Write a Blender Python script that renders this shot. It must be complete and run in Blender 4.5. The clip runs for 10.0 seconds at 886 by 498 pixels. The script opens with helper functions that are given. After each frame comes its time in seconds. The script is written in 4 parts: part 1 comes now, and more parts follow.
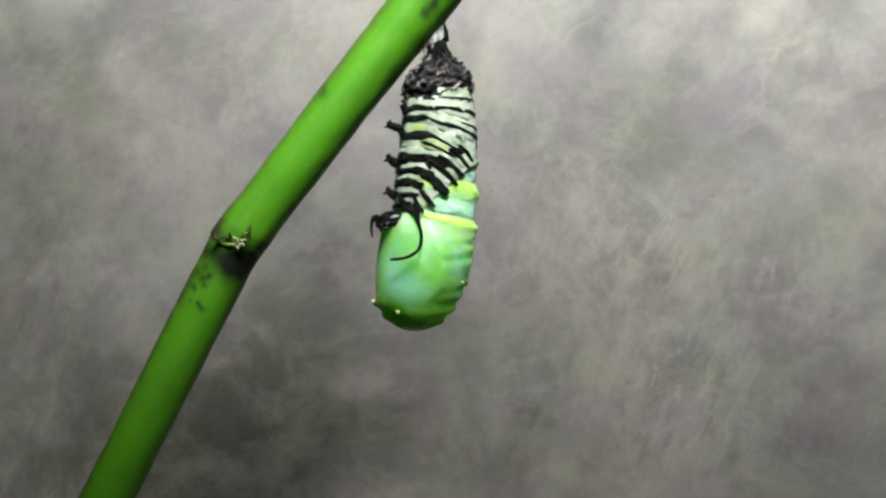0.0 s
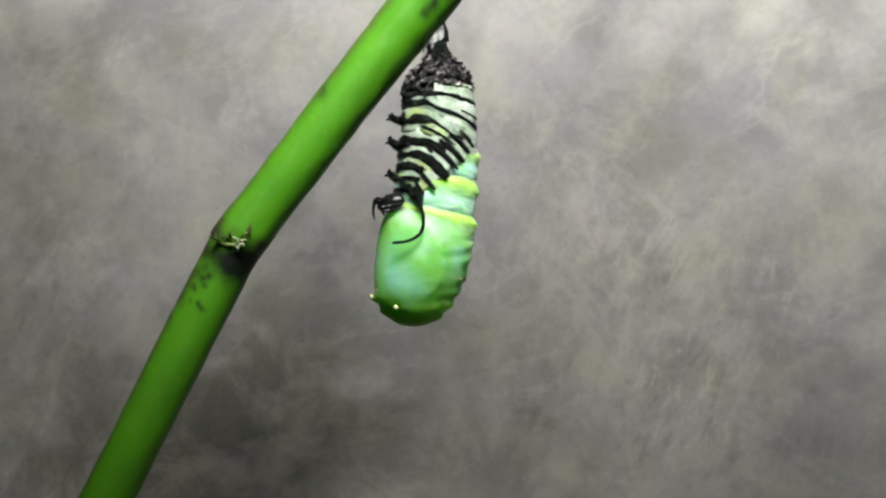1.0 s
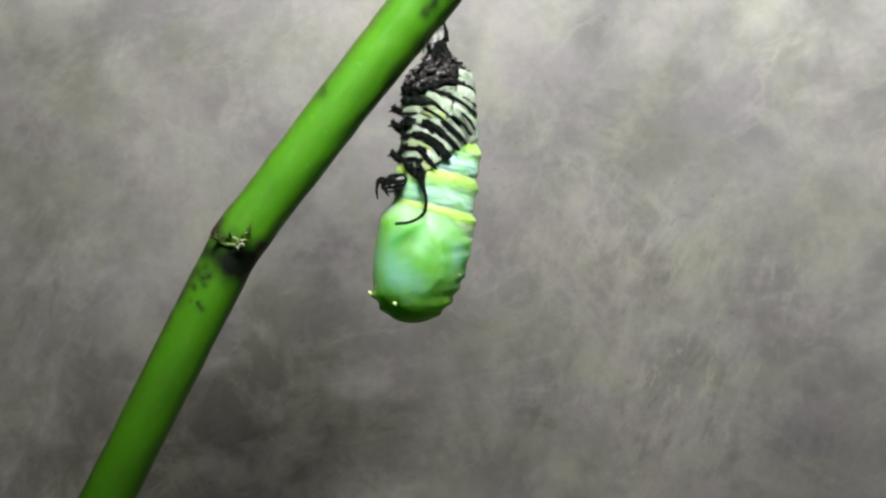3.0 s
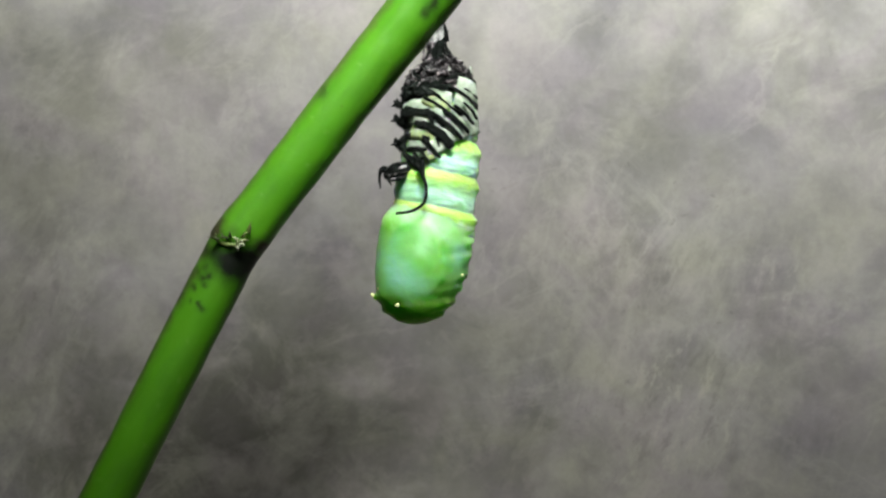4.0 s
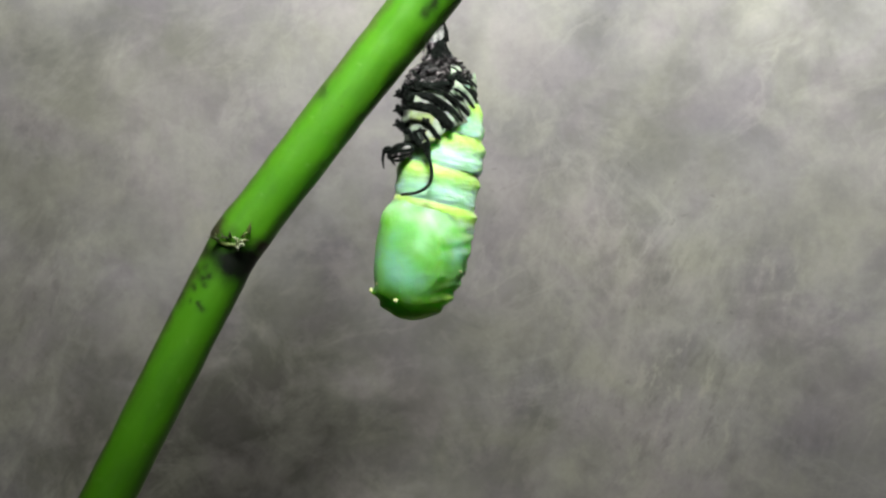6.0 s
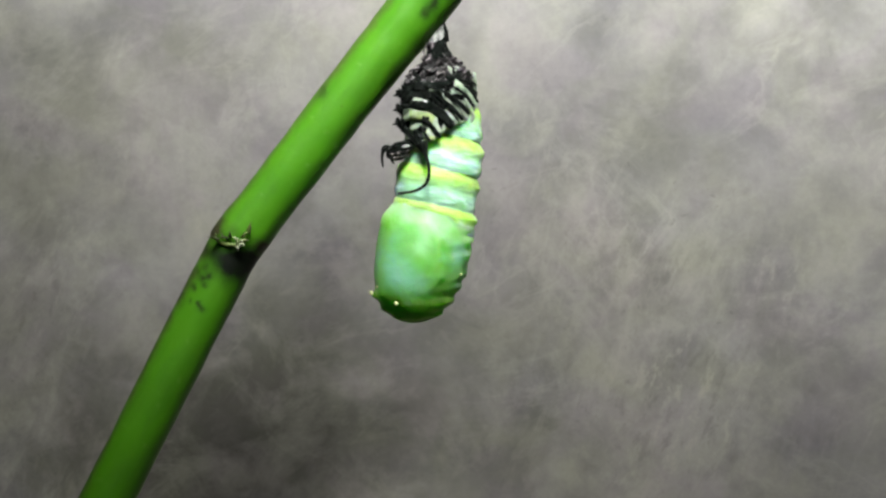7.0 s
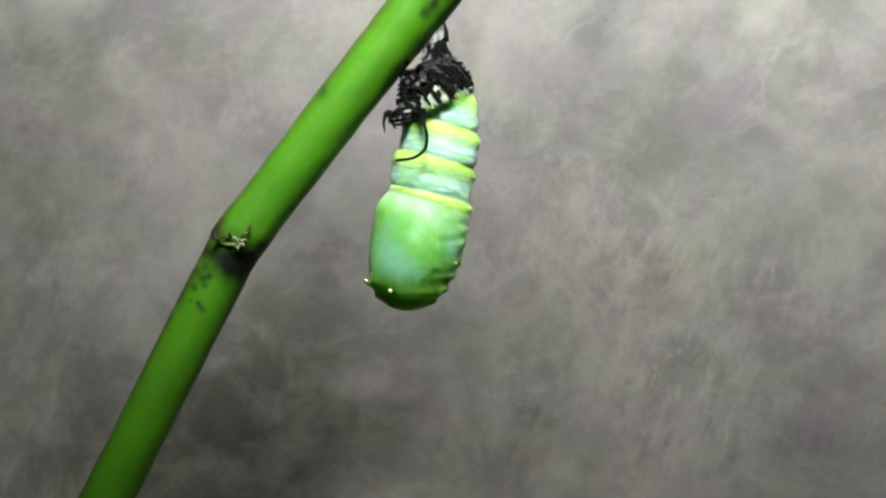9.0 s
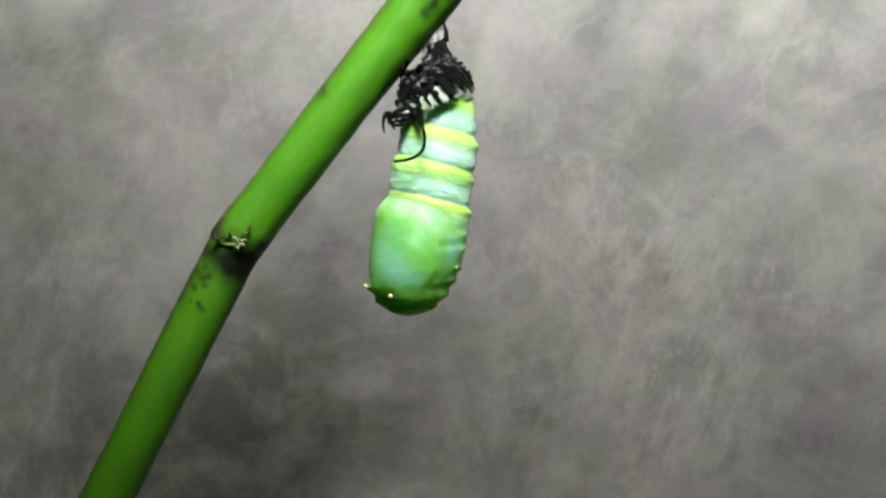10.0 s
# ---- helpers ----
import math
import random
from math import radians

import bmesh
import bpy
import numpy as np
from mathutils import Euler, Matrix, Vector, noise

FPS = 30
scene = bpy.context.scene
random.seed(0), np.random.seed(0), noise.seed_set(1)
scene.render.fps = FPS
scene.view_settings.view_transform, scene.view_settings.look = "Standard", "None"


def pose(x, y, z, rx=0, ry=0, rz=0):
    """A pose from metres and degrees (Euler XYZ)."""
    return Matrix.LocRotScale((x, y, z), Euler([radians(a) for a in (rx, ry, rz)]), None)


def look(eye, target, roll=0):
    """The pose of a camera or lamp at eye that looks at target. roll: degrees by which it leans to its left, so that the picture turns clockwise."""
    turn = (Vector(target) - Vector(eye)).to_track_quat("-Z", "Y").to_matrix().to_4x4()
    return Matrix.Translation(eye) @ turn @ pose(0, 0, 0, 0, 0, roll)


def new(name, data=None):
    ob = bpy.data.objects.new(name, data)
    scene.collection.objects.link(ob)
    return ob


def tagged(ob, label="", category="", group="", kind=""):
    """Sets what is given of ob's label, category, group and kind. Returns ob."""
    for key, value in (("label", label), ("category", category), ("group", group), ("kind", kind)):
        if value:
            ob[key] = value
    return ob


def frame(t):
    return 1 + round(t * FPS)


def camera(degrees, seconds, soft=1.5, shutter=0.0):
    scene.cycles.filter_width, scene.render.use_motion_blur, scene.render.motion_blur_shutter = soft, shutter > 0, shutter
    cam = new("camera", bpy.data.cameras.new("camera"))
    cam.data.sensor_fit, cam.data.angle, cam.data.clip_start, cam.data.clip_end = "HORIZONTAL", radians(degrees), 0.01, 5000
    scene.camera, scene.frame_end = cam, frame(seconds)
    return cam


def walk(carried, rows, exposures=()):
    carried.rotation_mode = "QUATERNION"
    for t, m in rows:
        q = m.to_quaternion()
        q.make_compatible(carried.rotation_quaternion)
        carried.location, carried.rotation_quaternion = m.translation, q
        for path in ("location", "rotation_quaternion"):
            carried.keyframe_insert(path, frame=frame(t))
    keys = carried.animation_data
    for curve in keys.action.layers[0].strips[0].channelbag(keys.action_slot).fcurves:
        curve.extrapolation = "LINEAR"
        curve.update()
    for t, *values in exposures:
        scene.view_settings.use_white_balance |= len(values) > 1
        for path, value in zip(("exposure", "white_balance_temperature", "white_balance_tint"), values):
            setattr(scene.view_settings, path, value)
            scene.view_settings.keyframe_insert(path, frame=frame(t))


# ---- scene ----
# ---- camera ----
cam = camera(40, 10.0, soft=2.5)
EYE = Vector((0, -0.165, 0.12))
walk(cam, [(0.0, look(EYE, (0, 0, 0.12))), (10.0, look(EYE, (0, 0, 0.12)))],
     exposures=[(0.0, 0.0), (2.5, -0.01), (5.0, -0.04), (7.5, -0.04), (10.0, -0.08)])

# ---- light ----
world = bpy.data.worlds.new("world")
scene.world = world
world.use_nodes = True
world.node_tree.nodes["Background"].inputs["Color"].default_value = (1.0, 0.97, 0.80, 1)
world.node_tree.nodes["Background"].inputs["Strength"].default_value = 0.02


def area_lamp(name, eye, target, size, watts, colour):
    data = bpy.data.lights.new(name, "AREA")
    data.shape, data.size, data.energy, data.color = "DISK", size, watts, colour
    ob = new(name, data)
    ob.matrix_world = look(eye, target)
    return ob


board = area_lamp("board_light", (0.085, 0.08, 0.353), (0.085, 0.25, 0.220), 0.50, 0.825, (0.975, 0.98, 0.98))
board.data.shape, board.data.size_y, board.data.spread = "RECTANGLE", 0.05, radians(104)
area_lamp("key_light", (0.026, -0.110, 0.285), (0.013, 0.0, 0.150), 0.10, 0.084, (0.97, 1.0, 0.96)).data.spread = radians(29)


# ---- materials ----
U = 7.66e-5                       # the plan's unit, 0.0766 mm
SLOPE = 0.20                      # how far the seams of the abdomen sink towards the back


class Nodes:
    """A short hand for node materials."""

    def __init__(self, name):
        self.mat = bpy.data.materials.new(name)
        self.mat.use_nodes = True
        self.tree = self.mat.node_tree
        self.bsdf = self.tree.nodes["Principled BSDF"]
        self.coord = self.tree.nodes.new("ShaderNodeTexCoord").outputs["Object"]

    def put(self, socket, value):
        if isinstance(value, bpy.types.NodeSocket):
            self.tree.links.new(value, socket)
        elif isinstance(value, tuple) and len(value) == 3 and socket.type == "RGBA":
            socket.default_value = (*value, 1)
        else:
            socket.default_value = value

    def mapped(self, scale=(1, 1, 1), turn=(0, 0, 0), move=(0, 0, 0), vector=None):
        n = self.tree.nodes.new("ShaderNodeMapping")
        self.put(n.inputs["Vector"], vector or self.coord)
        n.inputs["Scale"].default_value = scale
        n.inputs["Rotation"].default_value = [radians(a) for a in turn]
        n.inputs["Location"].default_value = move
        return n.outputs[0]

    def along(self, degrees, scale, move=(0, 0, 0)):
        """Coordinates stretched along a line that leans by that many degrees to the right of upright."""
        return self.mapped(scale, vector=self.mapped(turn=(0, -degrees, 0), move=move))

    def noise(self, scale, detail=3, rough=0.55, distortion=0.0, vector=None):
        n = self.tree.nodes.new("ShaderNodeTexNoise")
        self.put(n.inputs["Vector"], vector or self.coord)
        n.inputs["Scale"].default_value, n.inputs["Detail"].default_value = scale, detail
        n.inputs["Roughness"].default_value, n.inputs["Distortion"].default_value = rough, distortion
        return n.outputs["Fac"]

    def spots(self, scale, vector=None):
        n = self.tree.nodes.new("ShaderNodeTexVoronoi")
        self.put(n.inputs["Vector"], vector or self.coord)
        n.inputs["Scale"].default_value = scale
        return n.outputs["Distance"]

    def ramp(self, value, *stops):
        n = self.tree.nodes.new("ShaderNodeValToRGB")
        self.put(n.inputs[0], value)
        e = n.color_ramp.elements
        while len(e) < len(stops):
            e.new(0.5)
        for i, (at, c) in enumerate(stops):
            e[i].position = at
            e[i].color = (*c, 1) if isinstance(c, tuple) else (c, c, c, 1)
        return n.outputs["Color"]

    def mix(self, fac, a, b, blend="MIX"):
        n = self.tree.nodes.new("ShaderNodeMix")
        n.data_type, n.blend_type = "RGBA", blend
        self.put(n.inputs[0], fac)
        self.put(n.inputs[6], a)
        self.put(n.inputs[7], b)
        return n.outputs[2]

    def math(self, op, a, b=0.0, clamp=False):
        n = self.tree.nodes.new("ShaderNodeMath")
        n.operation, n.use_clamp = op, clamp
        self.put(n.inputs[0], a)
        self.put(n.inputs[1], b)
        return n.outputs[0]

    def axes(self):
        n = self.tree.nodes.new("ShaderNodeSeparateXYZ")
        self.put(n.inputs[0], self.coord)
        return n.outputs

    def soft_blots(self, px, pz, rows):
        """Soft uneven blots: place across and up, size, strength."""
        total = None
        for u, v, r, k in rows:
            dx, dz = self.math("SUBTRACT", px, u), self.math("SUBTRACT", pz, v)
            far = self.math("ADD", self.math("MULTIPLY", dx, dx), self.math("MULTIPLY", dz, dz))
            one = self.math("MULTIPLY", self.math("POWER", 2.718, self.math("MULTIPLY", far, -1 / (r * r))), k)
            total = one if total is None else self.math("ADD", total, one)
        return self.math("MINIMUM", total, 1.0)

    def blot_sum(self, px, pz, rows):
        """The sum of soft blots that lighten or darken."""
        total = 0.0
        for u, v, r, k in rows:
            dx, dz = self.math("SUBTRACT", px, u), self.math("SUBTRACT", pz, v)
            far = self.math("ADD", self.math("MULTIPLY", dx, dx), self.math("MULTIPLY", dz, dz))
            total = self.math("ADD", self.math("MULTIPLY", self.math("POWER", 2.718, self.math("MULTIPLY", far, -1 / (r * r))), k), total)
        return total

    def random(self):
        return self.tree.nodes.new("ShaderNodeObjectInfo").outputs["Random"]

    def bump(self, height, strength, distance):
        n = self.tree.nodes.new("ShaderNodeBump")
        self.put(n.inputs["Height"], height)
        n.inputs["Strength"].default_value, n.inputs["Distance"].default_value = strength, distance
        self.put(self.bsdf.inputs["Normal"], n.outputs[0])

    def done(self, colour, roughness=0.6, sss=0.0, radius=(0.6, 1.0, 0.4), depth=0.001, specular=0.5, metal=0.0):
        self.put(self.bsdf.inputs["Base Color"], colour)
        self.put(self.bsdf.inputs["Roughness"], roughness)
        self.bsdf.inputs["Specular IOR Level"].default_value = specular
        self.bsdf.inputs["Metallic"].default_value = metal
        if sss:
            self.bsdf.inputs["Subsurface Weight"].default_value = sss
            self.bsdf.inputs["Subsurface Radius"].default_value = radius
            self.bsdf.inputs["Subsurface Scale"].default_value = depth
        return self.mat


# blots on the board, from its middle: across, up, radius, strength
# mottling; the strong lower left dark ones also paint in the light's falloff
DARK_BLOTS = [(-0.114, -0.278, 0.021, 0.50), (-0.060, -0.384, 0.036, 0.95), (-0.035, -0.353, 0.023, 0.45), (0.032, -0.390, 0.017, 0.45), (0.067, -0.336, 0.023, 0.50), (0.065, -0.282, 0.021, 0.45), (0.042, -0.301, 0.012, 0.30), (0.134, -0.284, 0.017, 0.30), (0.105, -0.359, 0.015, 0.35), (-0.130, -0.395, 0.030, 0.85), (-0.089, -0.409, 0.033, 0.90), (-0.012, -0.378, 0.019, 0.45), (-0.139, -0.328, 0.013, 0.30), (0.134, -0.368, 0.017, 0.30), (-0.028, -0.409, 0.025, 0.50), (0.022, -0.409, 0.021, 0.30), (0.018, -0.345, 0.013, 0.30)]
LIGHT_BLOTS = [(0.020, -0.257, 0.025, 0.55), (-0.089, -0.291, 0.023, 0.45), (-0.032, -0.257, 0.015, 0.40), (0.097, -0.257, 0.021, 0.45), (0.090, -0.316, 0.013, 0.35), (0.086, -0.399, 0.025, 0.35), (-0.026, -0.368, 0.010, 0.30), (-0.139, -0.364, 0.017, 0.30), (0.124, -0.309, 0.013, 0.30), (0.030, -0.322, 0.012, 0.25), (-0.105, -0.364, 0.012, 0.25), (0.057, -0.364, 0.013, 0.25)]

# broad uneven tones of the board's paint, with light falloff painted in, lighter or darker: across, up, radius,
# strength
TONE_BLOTS = [(-0.066, -0.408, 0.031, -1.15), (-0.142, -0.266, 0.021, -0.47), (-0.123, -0.337, 0.014, 0.54), (0.123, -0.266, 0.031, 0.3), (0.066, -0.323, 0.021, 0.37), (-0.028, -0.394, 0.021, -0.34), (-0.142, -0.351, 0.014, -0.4), (-0.142, -0.408, 0.031, 0.28), (0.142, -0.351, 0.021, 0.26), (-0.104, -0.295, 0.014, 0.31), (-0.142, -0.309, 0.014, -0.29), (0.085, -0.365, 0.014, 0.26), (0.085, -0.252, 0.014, -0.27), (0.123, -0.408, 0.021, -0.21), (-0.104, -0.337, 0.021, 0.21), (-0.123, -0.309, 0.014, -0.22), (0.104, -0.323, 0.014, 0.21), (0.009, -0.408, 0.014, -0.21), (0.028, -0.266, 0.014, -0.19), (-0.066, -0.38, 0.014, 0.19), (-0.047, -0.38, 0.014, -0.24), (-0.037, -0.339, 0.022, -0.35), (0.047, -0.408, 0.014, -0.14), (0.020, -0.354, 0.015, -0.28)]


def backdrop_material():
    n = Nodes("mottled grey board")
    broad = n.noise(11, 2, 0.5, 0.1)
    cloud = n.noise(38, 5, 0.55, 0.2)
    dim = n.noise(34, 5, 0.55, 0.2, n.mapped(move=(3, 1, 2)))
    wisp = n.noise(85, 7, 0.62, 0.6, n.along(25, (1.0, 1.0, 0.4)))
    wisp2 = n.noise(80, 7, 0.65, 0.6, n.along(72, (1.0, 1.0, 0.4), (0.3, 0, 0.2)))
    wisp3 = n.noise(80, 7, 0.65, 0.6, n.along(-35, (1.0, 1.0, 0.35), (1.3, 0, 3.2)))
    patch = n.ramp(n.noise(9, 2, 0.5, 0.0, n.mapped(move=(5, 2, 7))), (0.42, 0.1), (0.62, 1.0))
    fine = n.noise(330, 4, 0.7)
    x, y, z = n.axes()
    wob = n.math("MULTIPLY", n.math("SUBTRACT", n.noise(24, 4, 0.6, 0.4), 0.5), 0.075)
    wob2 = n.math("MULTIPLY", n.math("SUBTRACT", n.noise(24, 4, 0.6, 0.4, n.mapped(move=(4, 4, 4))), 0.5), 0.075)
    px, pz = n.math("ADD", x, wob), n.math("ADD", z, wob2)

    dark_blots = n.soft_blots(px, pz, DARK_BLOTS)
    light_blots = n.soft_blots(px, pz, LIGHT_BLOTS)
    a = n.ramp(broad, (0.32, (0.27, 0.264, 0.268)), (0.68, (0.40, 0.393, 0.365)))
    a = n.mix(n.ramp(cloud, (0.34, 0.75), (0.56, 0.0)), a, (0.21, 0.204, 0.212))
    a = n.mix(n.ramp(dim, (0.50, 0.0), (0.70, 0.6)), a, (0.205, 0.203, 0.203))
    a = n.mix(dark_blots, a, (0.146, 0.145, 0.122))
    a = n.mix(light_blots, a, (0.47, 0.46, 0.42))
    a = n.mix(n.math("MULTIPLY", n.ramp(wisp, (0.50, 0.0), (0.72, 0.42)), patch), a, (0.54, 0.525, 0.465))
    a = n.mix(n.math("MULTIPLY", n.ramp(wisp3, (0.52, 0.0), (0.74, 0.34)), patch), a, (0.54, 0.53, 0.49))
    a = n.mix(n.ramp(wisp2, (0.54, 0.0), (0.74, 0.34)), a, (0.50, 0.49, 0.44))
    a = n.mix(n.math("MULTIPLY", n.ramp(n.noise(300, 5, 0.7, 0.8), (0.60, 0.0), (0.72, 0.5)), patch), a, (0.12, 0.118, 0.115))
    worn = n.noise(30, 4, 0.58, 0.25, n.mapped(move=(2, 8, 4)))
    a = n.mix(n.ramp(worn, (0.51, 0.0), (0.66, 0.45)), a, (0.160, 0.158, 0.145))
    worn2 = n.noise(34, 5, 0.6, 0.3, n.mapped(move=(7, 3, 1)))
    a = n.mix(n.ramp(worn2, (0.50, 0.0), (0.68, 0.50)), a, (0.47, 0.458, 0.41))
    # fine wrinkles and scratches in a few places
    where = n.soft_blots(px, pz, [(-0.139, -0.353, 0.020, 1.0), (0.080, -0.388, 0.026, 1.0), (-0.128, -0.300, 0.014, 0.5), (0.067, -0.330, 0.022, 0.6), (0.115, -0.345, 0.018, 0.7), (-0.020, -0.262, 0.014, 0.7)])
    scratch = n.noise(190, 6, 0.66, 0.25, n.along(20, (1.0, 1.0, 0.45), (2, 1, 1)))
    a = n.mix(n.math("MULTIPLY", where, n.ramp(scratch, (0.53, 0.0), (0.64, 0.6))), a, (0.50, 0.485, 0.43))
    a = n.mix(n.math("MULTIPLY", where, n.ramp(scratch, (0.36, 0.4), (0.46, 0.0))), a, (0.13, 0.126, 0.122))
    # thin pale veins that wander across the paint
    for lean, across, move, most in ((62, 1.0, (1, 3, 2), 0.20), (18, 1.0, (4, 1, 7), 0.18), (-40, 1.0, (8, 5, 3), 0.12)):
        vein = n.math("ABSOLUTE", n.math("SUBTRACT", n.noise(34, 5, 0.62, 0.5, n.along(lean, (across, 1.0, 0.5), move)), 0.5))
        gate = n.ramp(n.noise(16, 3, 0.55, 0.2, n.mapped(move=move)), (0.48, 0.0), (0.64, most))
        a = n.mix(n.math("MULTIPLY", n.ramp(vein, (0.0, 1.0), (0.035, 0.0)), gate), a, (0.56, 0.545, 0.49))
    warm = n.ramp(n.noise(8, 3, 0.6, 0.3, n.mapped(move=(6, 6, 2))), (0.45, 0.0), (0.65, 0.5))
    a = n.mix(n.math("MULTIPLY", warm, 0.45), a, (0.34, 0.32, 0.26))
    # tones with the painted light falloff, multiplied into the board's colour
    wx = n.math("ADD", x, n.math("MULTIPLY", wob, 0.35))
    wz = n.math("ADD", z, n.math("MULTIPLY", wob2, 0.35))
    a = n.mix(1.0, a, n.math("POWER", 2.0, n.blot_sum(wx, wz, TONE_BLOTS)), "MULTIPLY")
    tint = n.ramp(n.noise(36, 4, 0.55, 0.4, n.mapped(move=(9, 2, 5))), (0.36, (1.0, 0.965, 1.0)), (0.5, (1.0, 1.0, 0.97)), (0.64, (0.985, 1.0, 0.915)))
    a = n.mix(1.0, a, tint, "MULTIPLY")
    a = n.mix(0.16, a, n.ramp(fine, (0.3, 0.32), (0.7, 0.68)), "OVERLAY")
    n.bump(fine, 0.12, 0.0004)
    return n.done(a, n.ramp(cloud, (0.3, 0.6), (0.7, 0.8)), specular=0.25)


def plain_material(name, colour, scale=6, roughness=0.8):
    n = Nodes(name)
    c = n.mix(n.noise(scale, 5), tuple(v * 0.9 for v in colour), tuple(min(1, v * 1.08) for v in colour))
    n.bump(n.noise(scale * 20, 4), 0.1, 0.002)
    return n.done(c, roughness)


# scorched and bruised marks on the stem, and some painted shade, from its foot: across, up, radius, strength
# the last four paint the shade down the stem's right side below the node
BLACK_MARKS = [(0.05860, 0.11911, 0.00206, 0.43), (0.06067, 0.11850, 0.00280, 0.59), (0.06274, 0.11911, 0.00206, 0.53), (0.05760, 0.11957, 0.00124, 0.31), (0.06143, 0.11697, 0.00206, 0.37), (0.06335, 0.11789, 0.00156, 0.43), (0.05975, 0.11682, 0.00135, 0.22), (0.06228, 0.11521, 0.00156, 0.31), (0.06143, 0.11352, 0.00145, 0.25), (0.06067, 0.11176, 0.00135, 0.22), (0.05975, 0.10969, 0.00124, 0.19)]
SPECK_MARKS = [(0.05615, 0.11268, 0.00040, 0.74), (0.05653, 0.11620, 0.00055, 0.85), (0.05546, 0.11490, 0.00045, 0.74), (0.05745, 0.11651, 0.00055, 0.85), (0.05691, 0.11758, 0.00055, 0.61), (0.05316, 0.11413, 0.00045, 0.74), (0.05592, 0.11712, 0.00045, 0.61), (0.05691, 0.11521, 0.00045, 0.74), (0.05653, 0.11207, 0.00055, 0.74), (0.05492, 0.11314, 0.00037, 0.49), (0.07231, 0.14056, 0.00083, 0.55), (0.07269, 0.14148, 0.00055, 0.49), (0.08702, 0.15205, 0.00083, 0.85), (0.08610, 0.15113, 0.00064, 0.74), (0.08748, 0.15297, 0.00064, 0.74)]
BROWN_MARKS = [(0.05806, 0.12248, 0.00123, 0.80), (0.05653, 0.11973, 0.00123, 0.80), (0.05500, 0.11682, 0.00107, 0.70), (0.05285, 0.11360, 0.00107, 0.70), (0.05086, 0.10992, 0.00092, 0.50), (0.04856, 0.10533, 0.00077, 0.50), (0.06434, 0.12003, 0.00107, 0.70), (0.05492, 0.11505, 0.00077, 0.40), (0.04611, 0.10050, 0.00077, 0.40), (0.04351, 0.09552, 0.00077, 0.40), (0.04075, 0.08978, 0.00077, 0.40), (0.06067, 0.12233, 0.00077, 0.30), (0.05883, 0.12386, 0.00077, 0.70), (0.05982, 0.12555, 0.00061, 0.50), (0.05791, 0.12233, 0.00084, 0.85), (0.06074, 0.12693, 0.00054, 0.40), (0.05362, 0.11544, 0.00084, 0.60), (0.05255, 0.11352, 0.00077, 0.50), (0.05148, 0.11122, 0.00069, 0.40), (0.06450, 0.12065, 0.00077, 0.60), (0.06833, 0.12524, 0.00046, 0.40), (0.07254, 0.13106, 0.00046, 0.35), (0.07752, 0.13765, 0.00046, 0.35)]


